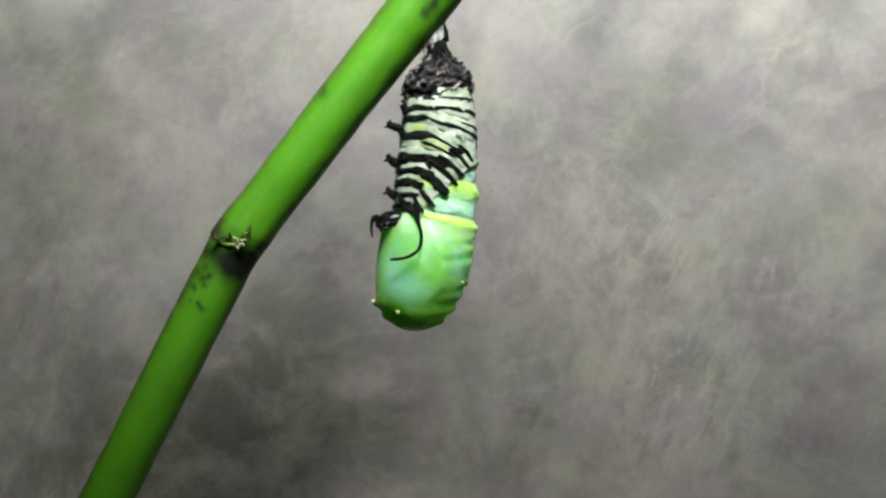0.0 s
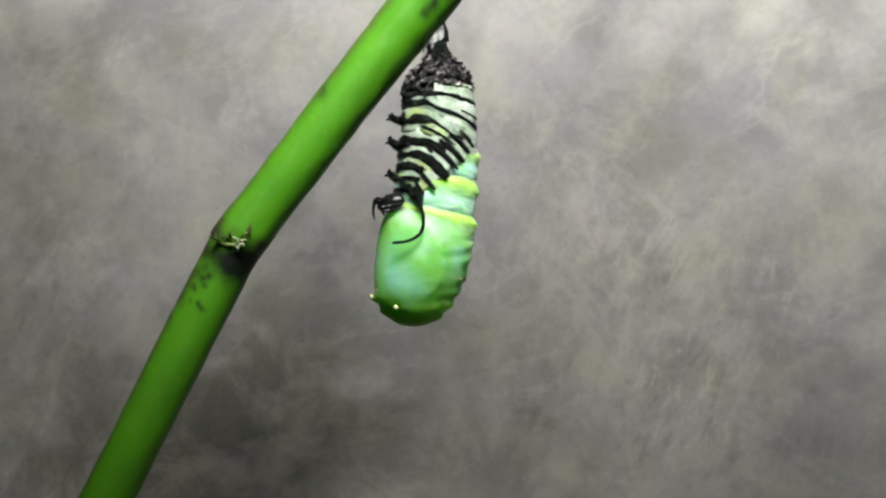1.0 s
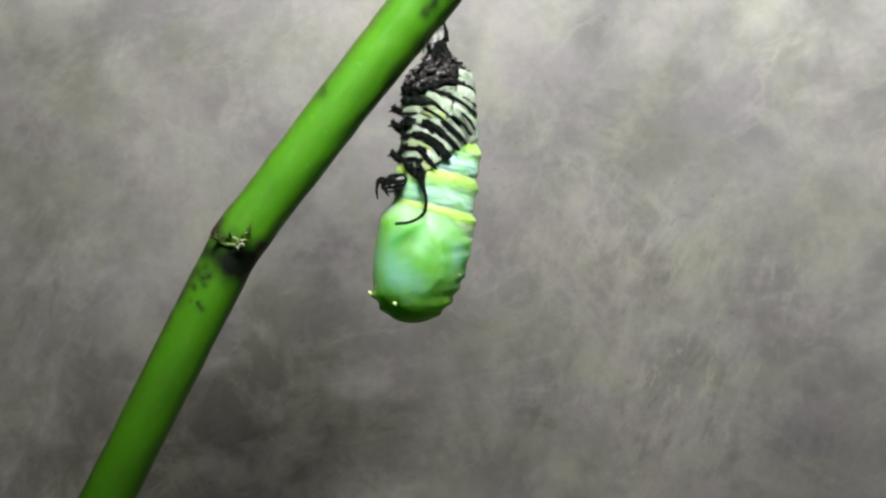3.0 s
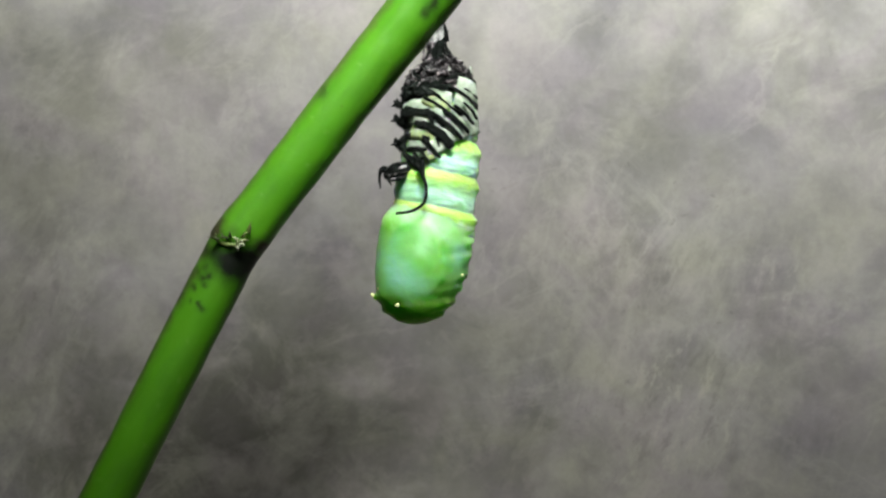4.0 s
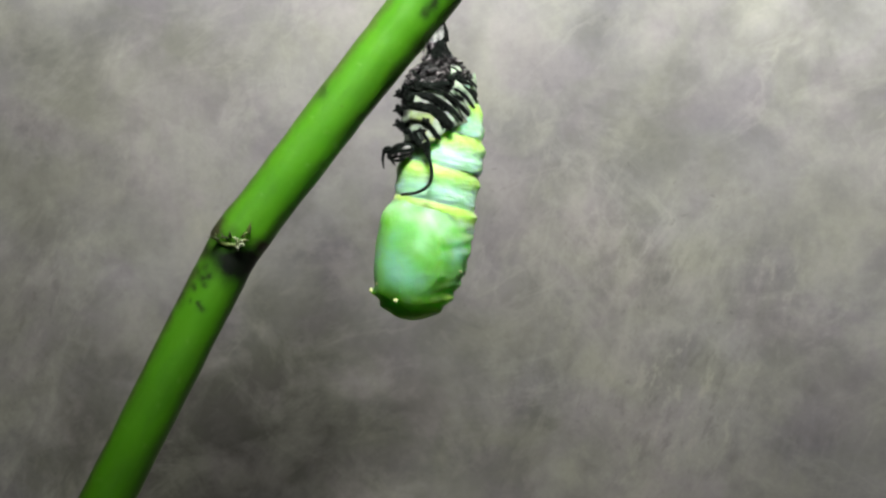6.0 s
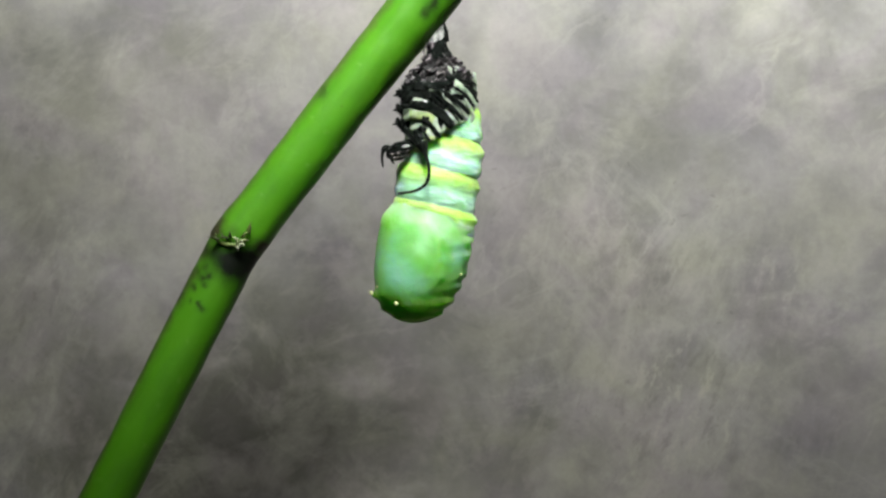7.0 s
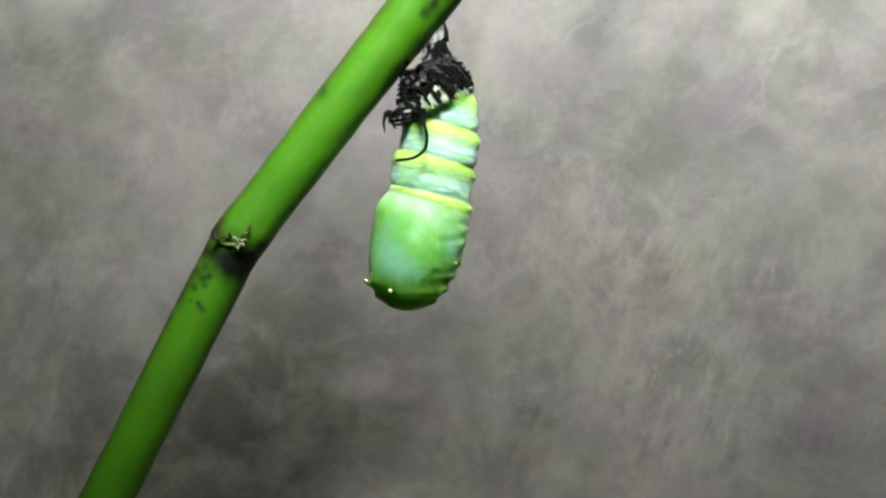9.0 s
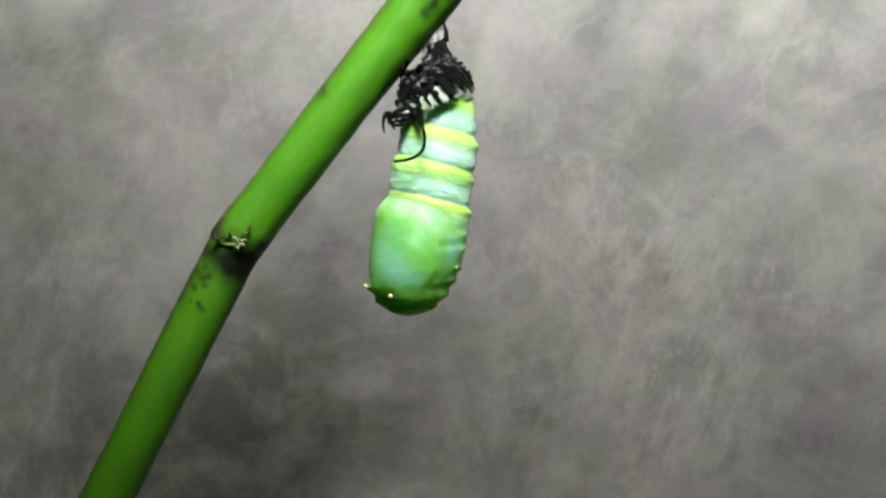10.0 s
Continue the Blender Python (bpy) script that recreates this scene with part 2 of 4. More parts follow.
def stem_material():
    n = Nodes("green stem skin")
    long = n.noise(1.0, 5, 0.65, 0.3, n.along(32, (900, 900, 45)))
    soft = n.noise(1.0, 4, 0.6, 0.3, n.along(32, (200, 200, 60)))
    c = n.ramp(n.noise(60, 4, 0.6), (0.3, (0.056, 0.240, 0.002)), (0.7, (0.094, 0.320, 0.007)))
    c = n.mix(n.ramp(long, (0.35, 0.0), (0.75, 0.35)), c, (0.10, 0.31, 0.018))
    c = n.mix(n.ramp(n.noise(45, 3, 0.5), (0.55, 0.0), (0.8, 0.3)), c, (0.12, 0.29, 0.03))
    c = n.mix(n.ramp(soft, (0.48, 0.0), (0.72, 0.45)), c, (0.045, 0.15, 0.008))
    c = n.mix(n.ramp(n.noise(520, 4, 0.6), (0.62, 0.0), (0.74, 0.25)), c, (0.17, 0.37, 0.06))
    c = n.mix(n.ramp(n.spots(330), (0.03, 0.4), (0.09, 0.0)), c, (0.07, 0.12, 0.012))
    c = n.mix(n.ramp(n.noise(150, 6, 0.75), (0.62, 0.0), (0.76, 0.4)), c, (0.06, 0.10, 0.02))
    x, y, z = n.axes()
    px = n.math("ADD", x, n.math("MULTIPLY", n.math("SUBTRACT", n.noise(600, 4, 0.65), 0.5), 0.0016))
    pz = n.math("ADD", z, n.math("MULTIPLY", n.math("SUBTRACT", n.noise(550, 4, 0.65), 0.5), 0.0016))
    c = n.mix(n.soft_blots(px, pz, [((u + 372) * U, (2007 - v) * U, r * U, 0.22) for u, v, r in ((574, 304, 4), (470, 346, 3.5), (596, 262, 3), (548, 296, 3), (556, 214, 3.5), (640, 120, 3))]), c, (0.26, 0.46, 0.13))
    # browner and darker towards the shoot's left edge
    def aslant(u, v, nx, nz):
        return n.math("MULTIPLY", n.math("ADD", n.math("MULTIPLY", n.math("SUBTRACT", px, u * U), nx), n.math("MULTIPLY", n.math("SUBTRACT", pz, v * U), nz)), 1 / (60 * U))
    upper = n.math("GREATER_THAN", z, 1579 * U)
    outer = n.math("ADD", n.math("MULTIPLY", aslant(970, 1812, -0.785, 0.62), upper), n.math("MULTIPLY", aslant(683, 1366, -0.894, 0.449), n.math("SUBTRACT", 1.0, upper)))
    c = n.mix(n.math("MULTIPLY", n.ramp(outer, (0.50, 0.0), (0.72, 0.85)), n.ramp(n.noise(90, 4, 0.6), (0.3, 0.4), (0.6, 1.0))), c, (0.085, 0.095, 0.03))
    c = n.mix(n.soft_blots(px, pz, BROWN_MARKS), c, (0.045, 0.045, 0.016))
    c = n.mix(n.soft_blots(px, pz, SPECK_MARKS), c, (0.008, 0.018, 0.005))
    c = n.mix(n.soft_blots(px, pz, BLACK_MARKS), c, (0.004, 0.007, 0.003))
    n.bump(n.math("ADD", n.noise(420, 5, 0.65), n.math("MULTIPLY", long, 0.4)), 0.35, 0.0004)
    return n.done(c, n.ramp(soft, (0.3, 0.46), (0.7, 0.60)), 0.15, (0.5, 1.0, 0.2), 0.001, 0.36)


def node_material():
    n = Nodes("brown green node bark")
    c = n.ramp(n.noise(420, 5, 0.65), (0.35, (0.012, 0.02, 0.006)), (0.5, (0.05, 0.07, 0.015)), (0.7, (0.17, 0.2, 0.05)))
    n.bump(n.noise(1500, 4), 0.5, 0.0003)
    return n.done(c, 0.6)


def flat_material(name, colour, colour2, scale, roughness=0.5, sss=0.0, bump=0.2, specular=0.5):
    n = Nodes(name)
    c = n.mix(n.ramp(n.noise(scale, 4, 0.6), (0.35, 0.0), (0.65, 1.0)), colour, colour2)
    n.bump(n.noise(scale * 4, 3), bump, 0.0002)
    return n.done(c, roughness, sss, depth=0.0008, specular=specular)


def segment_material(name="banded pupa skin", share=1.0):
    """Abdomen: below each seam the crease's shade painted olive, then a yellow band, then mint skin."""
    n = Nodes(name)
    x, y, z = n.axes()
    wob = n.math("MULTIPLY", n.math("SUBTRACT", n.noise(230, 4, 0.65, 0.4), 0.5), 0.0026)
    h = n.math("ADD", n.math("ADD", z, n.math("MULTIPLY", x, SLOPE)), wob)
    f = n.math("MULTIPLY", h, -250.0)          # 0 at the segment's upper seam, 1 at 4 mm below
    mint = n.ramp(n.noise(330, 3, 0.6, 0.8), (0.3, (0.34, 0.70, 0.38)), (0.5, (0.42, 0.74, 0.55)), (0.7, (0.54, 0.79, 0.67)))
    yellow = n.ramp(n.noise(420, 3), (0.3, (0.38, 0.71, 0.07)), (0.55, (0.46, 0.75, 0.13)), (0.75, (0.56, 0.80, 0.32)))
    band = n.ramp(f, (0.0, 0.45), (0.12, 0.85), (0.36, 0.90), (0.56, 0.45), (0.80, 0.0))
    c = n.mix(n.math("MULTIPLY", band, share), mint, yellow)
    # fold shade along the upper seam, put into the colour as olive
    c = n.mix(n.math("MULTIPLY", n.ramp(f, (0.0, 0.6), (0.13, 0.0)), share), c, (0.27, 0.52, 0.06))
    c = n.mix(n.ramp(n.noise(180, 2), (0.5, 0.0), (0.75, 0.4)), c, (0.36, 0.70, 0.16))
    n.bump(n.noise(600, 4, 0.6, 0.3, n.mapped((1, 1, 3))), 0.40, 0.0005)
    return n.done(c, 0.35, 0.7, (0.8, 1.0, 0.4), 0.0020, 0.25)


# tinted areas of the head end, from the hanging point in units: across, depth, radius, strength
AQUA = [(-86, 395, 20, 0.7), (-72, 425, 22, 0.8), (-42, 440, 22, 0.65), (30, 398, 16, 0.8), (34, 372, 12, 0.5), (-78, 365, 14, 0.4)]
# pale mint areas, with the shoulder's highlights painted in
BRIGHT = [(-22, 338, 22, 0.8), (-30, 375, 18, 0.5), (-68, 322, 16, 0.6), (10, 352, 14, 0.5)]
# the first three tint the wing border and paint its crease's shade
LEAFY = [(2, 372, 6, 0.45), (5, 392, 6, 0.5), (5, 412, 6, 0.5), (-92, 335, 13, 0.8), (-10, 415, 14, 0.45), (0, 445, 14, 0.6), (-30, 400, 10, 0.35), (-102, 470, 12, 0.7), (14, 430, 10, 0.4)]


def thorax_material():
    n = Nodes("waxy green pupa skin")
    x, y, z = n.axes()
    wob = n.math("MULTIPLY", n.math("SUBTRACT", n.noise(160, 3, 0.6, 0.5), 0.5), 0.004)
    wob2 = n.math("MULTIPLY", n.math("SUBTRACT", n.noise(190, 3, 0.6, 0.5, n.mapped(move=(2, 5, 1))), 0.5), 0.004)
    px = n.math("MULTIPLY", n.math("ADD", x, wob2), 1 / U)
    ph = n.math("MULTIPLY", n.math("ADD", z, wob), -1 / U)
    f = n.math("DIVIDE", ph, 522.0)
    c = n.ramp(f, (0.56, (0.30, 0.64, 0.24)), (0.70, (0.20, 0.52, 0.13)), (0.84, (0.16, 0.47, 0.12)), (0.905, (0.17, 0.52, 0.04)), (0.97, (0.15, 0.48, 0.02)))
    c = n.mix(n.soft_blots(px, ph, BRIGHT), c, (0.45, 0.76, 0.47))
    c = n.mix(n.soft_blots(px, ph, AQUA), c, (0.25, 0.56, 0.40))
    c = n.mix(n.soft_blots(px, ph, LEAFY), c, (0.16, 0.45, 0.03))
    streak = n.noise(1.0, 3, 0.6, 0.5, n.along(-38, (420, 420, 120)))
    c = n.mix(n.ramp(streak, (0.52, 0.0), (0.72, 0.35)), c, (0.25, 0.56, 0.09))
    n.bump(n.math("ADD", n.noise(420, 4, 0.6), n.math("MULTIPLY", streak, 0.3)), 0.28, 0.0005)
    return n.done(c, 0.46, 0.95, (0.6, 1.0, 0.35), 0.0075, 0.20)


def pale_skin_material(name="pale larval skin", share=0.15):
    n = Nodes(name)
    patch = n.ramp(n.noise(210, 3, 0.6, 0.4), (0.32, 0.0), (0.50, 1.0))
    white = n.ramp(n.noise(500, 4, 0.6), (0.3, (0.20, 0.27, 0.21)), (0.5, (0.37, 0.44, 0.37)), (0.72, (0.58, 0.64, 0.57)))
    c = n.mix(n.math("MULTIPLY", patch, share), white, (0.32, 0.41, 0.11))
    c = n.mix(n.ramp(n.noise(1.0, 5, 0.7, 0.8, n.mapped((260, 260, 620))), (0.55, 0.0), (0.68, 0.8)), c, (0.05, 0.10, 0.06))
    n.bump(n.noise(1300, 4), 0.5, 0.0002)
    return n.done(c, 0.42, 0.15, depth=0.0005, specular=0.4)


def black_skin_material():
    n = Nodes("black wrinkled larval skin")
    # the palest flecks are glints painted into the black
    c = n.ramp(n.noise(700, 5, 0.66, 1.0), (0.38, (0.0014, 0.0018, 0.0015)), (0.54, (0.0036, 0.0058, 0.0044)), (0.64, (0.013, 0.019, 0.015)), (0.74, (0.12, 0.13, 0.12)))
    n.bump(n.noise(1500, 6, 0.75, 0.5), 0.9, 0.0006)
    return n.done(c, n.ramp(n.noise(700, 4, 0.6), (0.4, 0.34), (0.6, 0.6)), specular=0.12)


def crumple_material():
    """Dark skin with highlights painted pale grey along the crests of its wrinkles."""
    n = Nodes("crumpled dark larval skin")
    bent = n.noise(1.0, 2, 0.5, 0.9, n.along(42, (560, 560, 210)))
    crest = n.math("ABSOLUTE", n.math("SUBTRACT", bent, 0.5))
    c = n.ramp(crest, (0.0, (0.46, 0.41, 0.42)), (0.022, (0.20, 0.17, 0.18)), (0.055, (0.030, 0.024, 0.027)), (0.12, (0.005, 0.004, 0.0045)))
    c = n.mix(n.ramp(n.noise(230, 3, 0.6), (0.40, 0.85), (0.56, 0.0)), c, (0.006, 0.005, 0.0055))
    n.bump(n.math("ADD", n.noise(1200, 5, 0.7, 0.6), n.math("MULTIPLY", crest, -5.0)), 0.9, 0.0006)
    return n.done(c, 0.33, specular=0.5)


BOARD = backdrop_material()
PAINT = plain_material("white wall paint", (0.55, 0.54, 0.52))
TABLE = plain_material("brown table top", (0.20, 0.18, 0.13), 12)
STEM, NODE = stem_material(), node_material()
SCAR = flat_material("pale torn fibre", (0.62, 0.66, 0.45), (0.28, 0.32, 0.12), 1200)
SEGMENT, THORAX = segment_material(), thorax_material()
TOP_SEGMENT = segment_material("mint pupa skin", 0.25)
GOLD = flat_material("cream gold spot", (0.62, 0.66, 0.28), (0.80, 0.78, 0.45), 900, 0.25, 0.0, 0.1)
YELLOW = flat_material("yellow tubercle", (0.46, 0.78, 0.05), (0.60, 0.85, 0.12), 900, 0.35, 0.35, 0.1)
GLINT = flat_material("silver glint", (0.06, 0.055, 0.055), (0.50, 0.48, 0.48), 900, 0.35)
BUD = flat_material("olive bud scar", (0.05, 0.09, 0.015), (0.20, 0.27, 0.07), 900, 0.55)
RIDGE = flat_material("olive green ridge", (0.10, 0.17, 0.04), (0.17, 0.28, 0.07), 700, 0.4, 0.2)
DARK = flat_material("brown green ridge", (0.03, 0.06, 0.02), (0.10, 0.15, 0.05), 900, 0.4)
PALE, YELLOWISH = pale_skin_material(), pale_skin_material("yellow larval skin", 0.75)
BLACK, CRUMPLE = black_skin_material(), crumple_material()
SILK = flat_material("white silk", (0.10, 0.10, 0.10), (0.60, 0.60, 0.58), 800, 0.7)


# ---- mesh helpers ----
HANG = Vector((-4 * U, 0, 0.12 + 366 * U))     # where the animal hangs from the stem


def part(name, data, material, parent=None, label="", smooth=True):
    """Links (verts, faces) or a bmesh as one mesh object."""
    mesh = bpy.data.meshes.new(name)
    if isinstance(data, tuple):
        mesh.from_pydata([tuple(v) for v in data[0]], [], data[1])
        bm = bmesh.new()
        bm.from_mesh(mesh)
    else:
        bm = data
    bmesh.ops.recalc_face_normals(bm, faces=bm.faces)
    for face in bm.faces:
        if len(face.verts) > 12:           # end caps keep a crisp edge
            for edge in face.edges:
                edge.smooth = False
    bm.to_mesh(mesh)
    bm.free()
    mesh.materials.append(material)
    if smooth:
        mesh.polygons.foreach_set("use_smooth", [True] * len(mesh.polygons))
    ob = new(name, mesh)
    ob.parent = parent
    if label:
        ob["label"] = label
    return ob


def smooth_interp(x, keys, column):
    """A smooth curve through keys (rows of x, values)."""
    xs = np.array([k[0] for k in keys], float)
    ys = np.array([k[column] for k in keys], float)
    m = np.gradient(ys, xs)
    x = float(np.clip(x, xs[0], xs[-1]))
    i = int(np.clip(np.searchsorted(xs, x) - 1, 0, len(xs) - 2))
    h = xs[i + 1] - xs[i]
    s = (x - xs[i]) / h
    return ((1 + 2 * s) * (1 - s) ** 2 * ys[i] + s * (1 - s) ** 2 * h * m[i]
            + s * s * (3 - 2 * s) * ys[i + 1] + s * s * (s - 1) * h * m[i + 1])


def grid_faces(rows, cols, wrap=True):
    faces = []
    for r in range(rows - 1):
        for c in range(cols if wrap else cols - 1):
            d = (c + 1) % cols
            faces.append((r * cols + c, r * cols + d, (r + 1) * cols + d, (r + 1) * cols + c))
    return faces


def closed_loft(rings):
    """Rings of points, skinned, with both ends capped."""
    cols = len(rings[0])
    verts = [v for ring in rings for v in ring]
    faces = grid_faces(len(rings), cols)
    faces.append(tuple(range(cols)))
    faces.append(tuple(range((len(rings) - 1) * cols, len(rings) * cols)))
    return verts, faces


def tube(points, radii, cols=12, rough=0.0, seed=0.0):
    """A tube along points, each with its own radius, uneven by rough."""
    pts = [Vector(p) for p in points]
    rings = []
    for i, p in enumerate(pts):
        d = (pts[min(i + 1, len(pts) - 1)] - pts[max(i - 1, 0)]).normalized()
        side = d.cross(Vector((0, 1, 0)))
        side = side.normalized() if side.length > 0.05 else d.cross(Vector((1, 0, 0))).normalized()
        up = side.cross(d).normalized()
        ring = []
        for c in range(cols):
            a = 2 * math.pi * c / cols
            r = radii[i] * (1 + rough * noise.noise(Vector((math.cos(a) * 1.3 + seed, math.sin(a) * 1.3, i * 0.35 + seed))))
            ring.append(p + side * (math.cos(a) * r) + up * (math.sin(a) * r))
        rings.append(ring)
    return closed_loft(rings)


def curve_points(keys, steps):
    """Points of a smooth path through keys (rows of 3 values)."""
    rows = [(i, *k) for i, k in enumerate(keys)]
    return [Vector([smooth_interp(t, rows, j) for j in (1, 2, 3)]) for t in np.linspace(0, len(keys) - 1, steps)]


def dome(radius, flat=1.0, cols=12, rows=8):
    """A low rounded bump, centred at its base."""
    rings = []
    for r in range(rows):
        a = math.pi * (r + 0.35) / (rows - 0.3)
        rings.append([Vector((math.cos(2 * math.pi * c / cols) * math.sin(a) * radius, math.sin(2 * math.pi * c / cols) * math.sin(a) * radius,
                              math.cos(a) * radius * flat)) for c in range(cols)])
    return closed_loft(rings)


def slab(name, lo, hi, material, bevel=0.0):
    bm = bmesh.new()
    bmesh.ops.create_cube(bm, size=1)
    mid, size = [(a + b) / 2 for a, b in zip(lo, hi)], [b - a for a, b in zip(lo, hi)]
    for v in bm.verts:
        v.co = Vector([v.co[i] * size[i] for i in range(3)])
    if bevel:
        bmesh.ops.bevel(bm, geom=bm.edges[:], offset=bevel, segments=2, affect="EDGES")
    ob = part(name, bm, material, smooth=False)
    ob.location = mid
    return ob


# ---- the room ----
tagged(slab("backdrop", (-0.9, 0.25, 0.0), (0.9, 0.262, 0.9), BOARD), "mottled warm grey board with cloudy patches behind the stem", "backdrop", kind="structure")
tagged(slab("floor", (-1.2, -1.6, -0.03), (1.2, 0.42, 0.0), TABLE), "plain brown table top below the stem", "table top", kind="structure")
tagged(slab("wall_north", (-1.2, 0.4, 0.0), (1.2, 0.45, 1.6), PAINT), "plain painted wall behind the board", "wall", kind="structure")
tagged(slab("wall_south", (-1.2, -1.65, 0.0), (1.2, -1.6, 1.6), PAINT), "plain painted wall", "wall", kind="structure")
tagged(slab("wall_west", (-1.25, -1.6, 0.0), (-1.2, 0.4, 1.6), PAINT), "plain painted wall", "wall", kind="structure")
tagged(slab("wall_east", (1.2, -1.6, 0.0), (1.25, 0.4, 1.6), PAINT), "plain painted wall", "wall", kind="structure")
tagged(slab("ceiling", (-1.2, -1.6, 1.6), (1.2, 0.4, 1.65), PAINT), "plain painted ceiling", "ceiling", kind="structure")


# ---- the stem ----
def place(x, y, depth=0.0):
    """A point of the plan: units to the right and down from the picture plane's upper left, depth away from the eye."""
    return Vector(((x - 784) * U, depth * U, 0.12 + (441 - y) * U))


STEM_LINE = [(-372, 2007), (-120, 1490), (190, 882), (311, 641), (392, 482), (420, 428), (508, 313), (598, 195), (672, 100), (751, 0), (905, -200), (1010, -340)]


def stem():
    root = new("plant_stem")
    root.location = place(-372, 2007)
    keys = [place(x, y) - root.location for x, y in STEM_LINE]
    low = curve_points(keys[:6], 60)
    high = curve_points(keys[5:], 60)
    # the lower shoot widens into the node, the upper one starts in it
    nl, nh = len(low), len(high)
    rl = [U * (45 + 2.0 * i / nl + 2.5 * math.exp(-((nl - 1 - i) / 2.6) ** 2)) for i in range(nl)]
    rh = [U * (47 + 2 * math.exp(-(i / 3.0) ** 2) + float(np.interp(i / nh, [0.10, 0.45, 0.68, 1.0], [0, 2.0, 5.5, 6]))) for i in range(nh)]
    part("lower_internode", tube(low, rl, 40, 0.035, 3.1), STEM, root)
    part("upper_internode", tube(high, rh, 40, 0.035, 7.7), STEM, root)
    d = (keys[6] - keys[4]).normalized()
    n0 = keys[5]
    ring = [n0 + d * U * s for s in (-24, -17, -10, -4, 2, 8, 14)]
    part("node_ring", tube(ring, [U * r for r in (45, 46.4, 47.8, 48.8, 48.2, 46.8, 45)], 40, 0.06, 1.3), STEM, root, "scarred swollen node ring")
    # the scar of a fallen leaf, with torn pale fibres
    front = n0 + Vector((0, -1, 0)) * 50 * U
    for i, (x, z, l, a) in enumerate([(8, -6, 14, 84), (14, 0, 15, 6), (6, 4, 6, 150), (13, -6, 9, -12), (-8, 5, 16, 172), (22, 12, 27, 62), (-22, 3, 22, 168), (7, -8, 9, -62), (-4, 8, 10, 100), (28, 14, 16, 70), (-16, 6, 9, 120), (18, 8, 12, 35), (-30, 5, 10, 80)]):
        a = radians(a)
        p = front + Vector((x * U, -3 * U, z * U))
        q = p + Vector((math.cos(a) * l * U, -4 * U, math.sin(a) * l * U))
        part("fibre", tube(curve_points([p, (p + q) / 2 + Vector((1.5 * U, -3 * U, 2 * U)), q], 7), [U * w * (0.75 + 0.5 * (i * 0.618 % 1)) for w in (2.9, 2.0, 1.4, 2.0, 1.3, 0.8, 0.3)], 7, 0.9, i * 3.7), SCAR if i < 4 or i == 7 else NODE, root)
    ridge = [front + Vector((x * U, (4 - 3 * math.cos(x / 14)) * U, z * U)) for x, z in ((-30, 2), (-20, -2), (-10, -5), (0, -6), (8, -5))]
    part("bud_ridge", tube(ridge, [1 * U, 3.4 * U, 5 * U, 4.6 * U, 2 * U], 10, 0.6, 4.4), BUD, root, "olive green ridge under the torn fibres")
    flake = part("flake", tube([(0, 0, -6 * U), (5 * U, -1 * U, -1 * U), (8 * U, -2 * U, 5 * U)], [2 * U, 2.6 * U, 0.6 * U], 7, 0.5, 3.0), SCAR, root, "tiny pale flake of torn skin")
    flake.location = place(263, 806, -14) - root.location
    return tagged(root, "thick fresh green plant stem with a dark scarred node", "stem")


stem()


def silk_pad():
    root = new("silk_pad")
    root.location = HANG + Vector((0, 0, 0))
    rnd = random.Random(8)
    part("pad", tube([(x * U, -5 * U, z * U) for x, z in ((5, 36), (1, 27), (-3, 16), (-7, 5), (-9, -3))], [1.5 * U, 5 * U, 9 * U, 12 * U, 10 * U], 14, 0.45, 2.0), SILK, root)
    part("tuft", tube([(x * U, -26 * U, z * U) for x, z in ((-34, 2), (-30, 6), (-26, 14), (-24, 22))], [0.5 * U, 1.1 * U, 0.9 * U, 0.3 * U], 8, 0.5, 2.0), SILK, root)
    for i in range(14):
        a = Vector((rnd.uniform(-32, 2), rnd.uniform(-16, 4), 0))
        a.z = 12 + a.x * 0.9 + rnd.uniform(0, 12)
        b = Vector((rnd.uniform(-6, 8), rnd.uniform(-6, 6), rnd.uniform(-8, 6)))
        part("thread", tube([a * U, (a + b) / 2 * U + Vector((0, -2 * U, 0)), b * U], [0.9 * U, 1.3 * U, 0.8 * U], 5), SILK, root)
    return tagged(root, "white silk pad spun on the underside of the stem", "silk pad")


silk_pad()

# ---- the chrysalis ----
# depth below the hanging point, left edge, right edge, in units
PUPA = [(58, -4, 8), (72, -18, 26), (86, -28, 38), (104, -42, 52), (125, -50, 57), (150, -57, 61), (180, -64, 63), (214, -70, 66), (250, -77, 65), (290, -81, 61), (305, -82, 60),
        (312, -86, 60), (318, -94, 60), (325, -100, 60), (335, -103, 60), (350, -105, 60), (370, -108, 58), (390, -110, 54), (412, -112, 48), (432, -113, 40), (452, -112, 30), (470, -107, 19),
        (485, -97, 9), (496, -85, -2), (504, -73, -15), (509, -61, -29), (511, -51, -41)]


def pupa_ring(h, extra=0.0, cols=64, bulge=None):
    l, r = smooth_interp(h, PUPA, 1), smooth_interp(h, PUPA, 2)
    cx, a = (l + r) / 2, max((r - l) / 2 + extra, 1.0)
    ring = []
    for c in range(cols):
        t = 2 * math.pi * c / cols
        o = bulge(t, h) if bulge else 0.0
        ring.append(Vector(((cx + (a + o) * math.cos(t)) * U, (a * 0.93 + o) * math.sin(t) * U, -h * U)))
    return ring


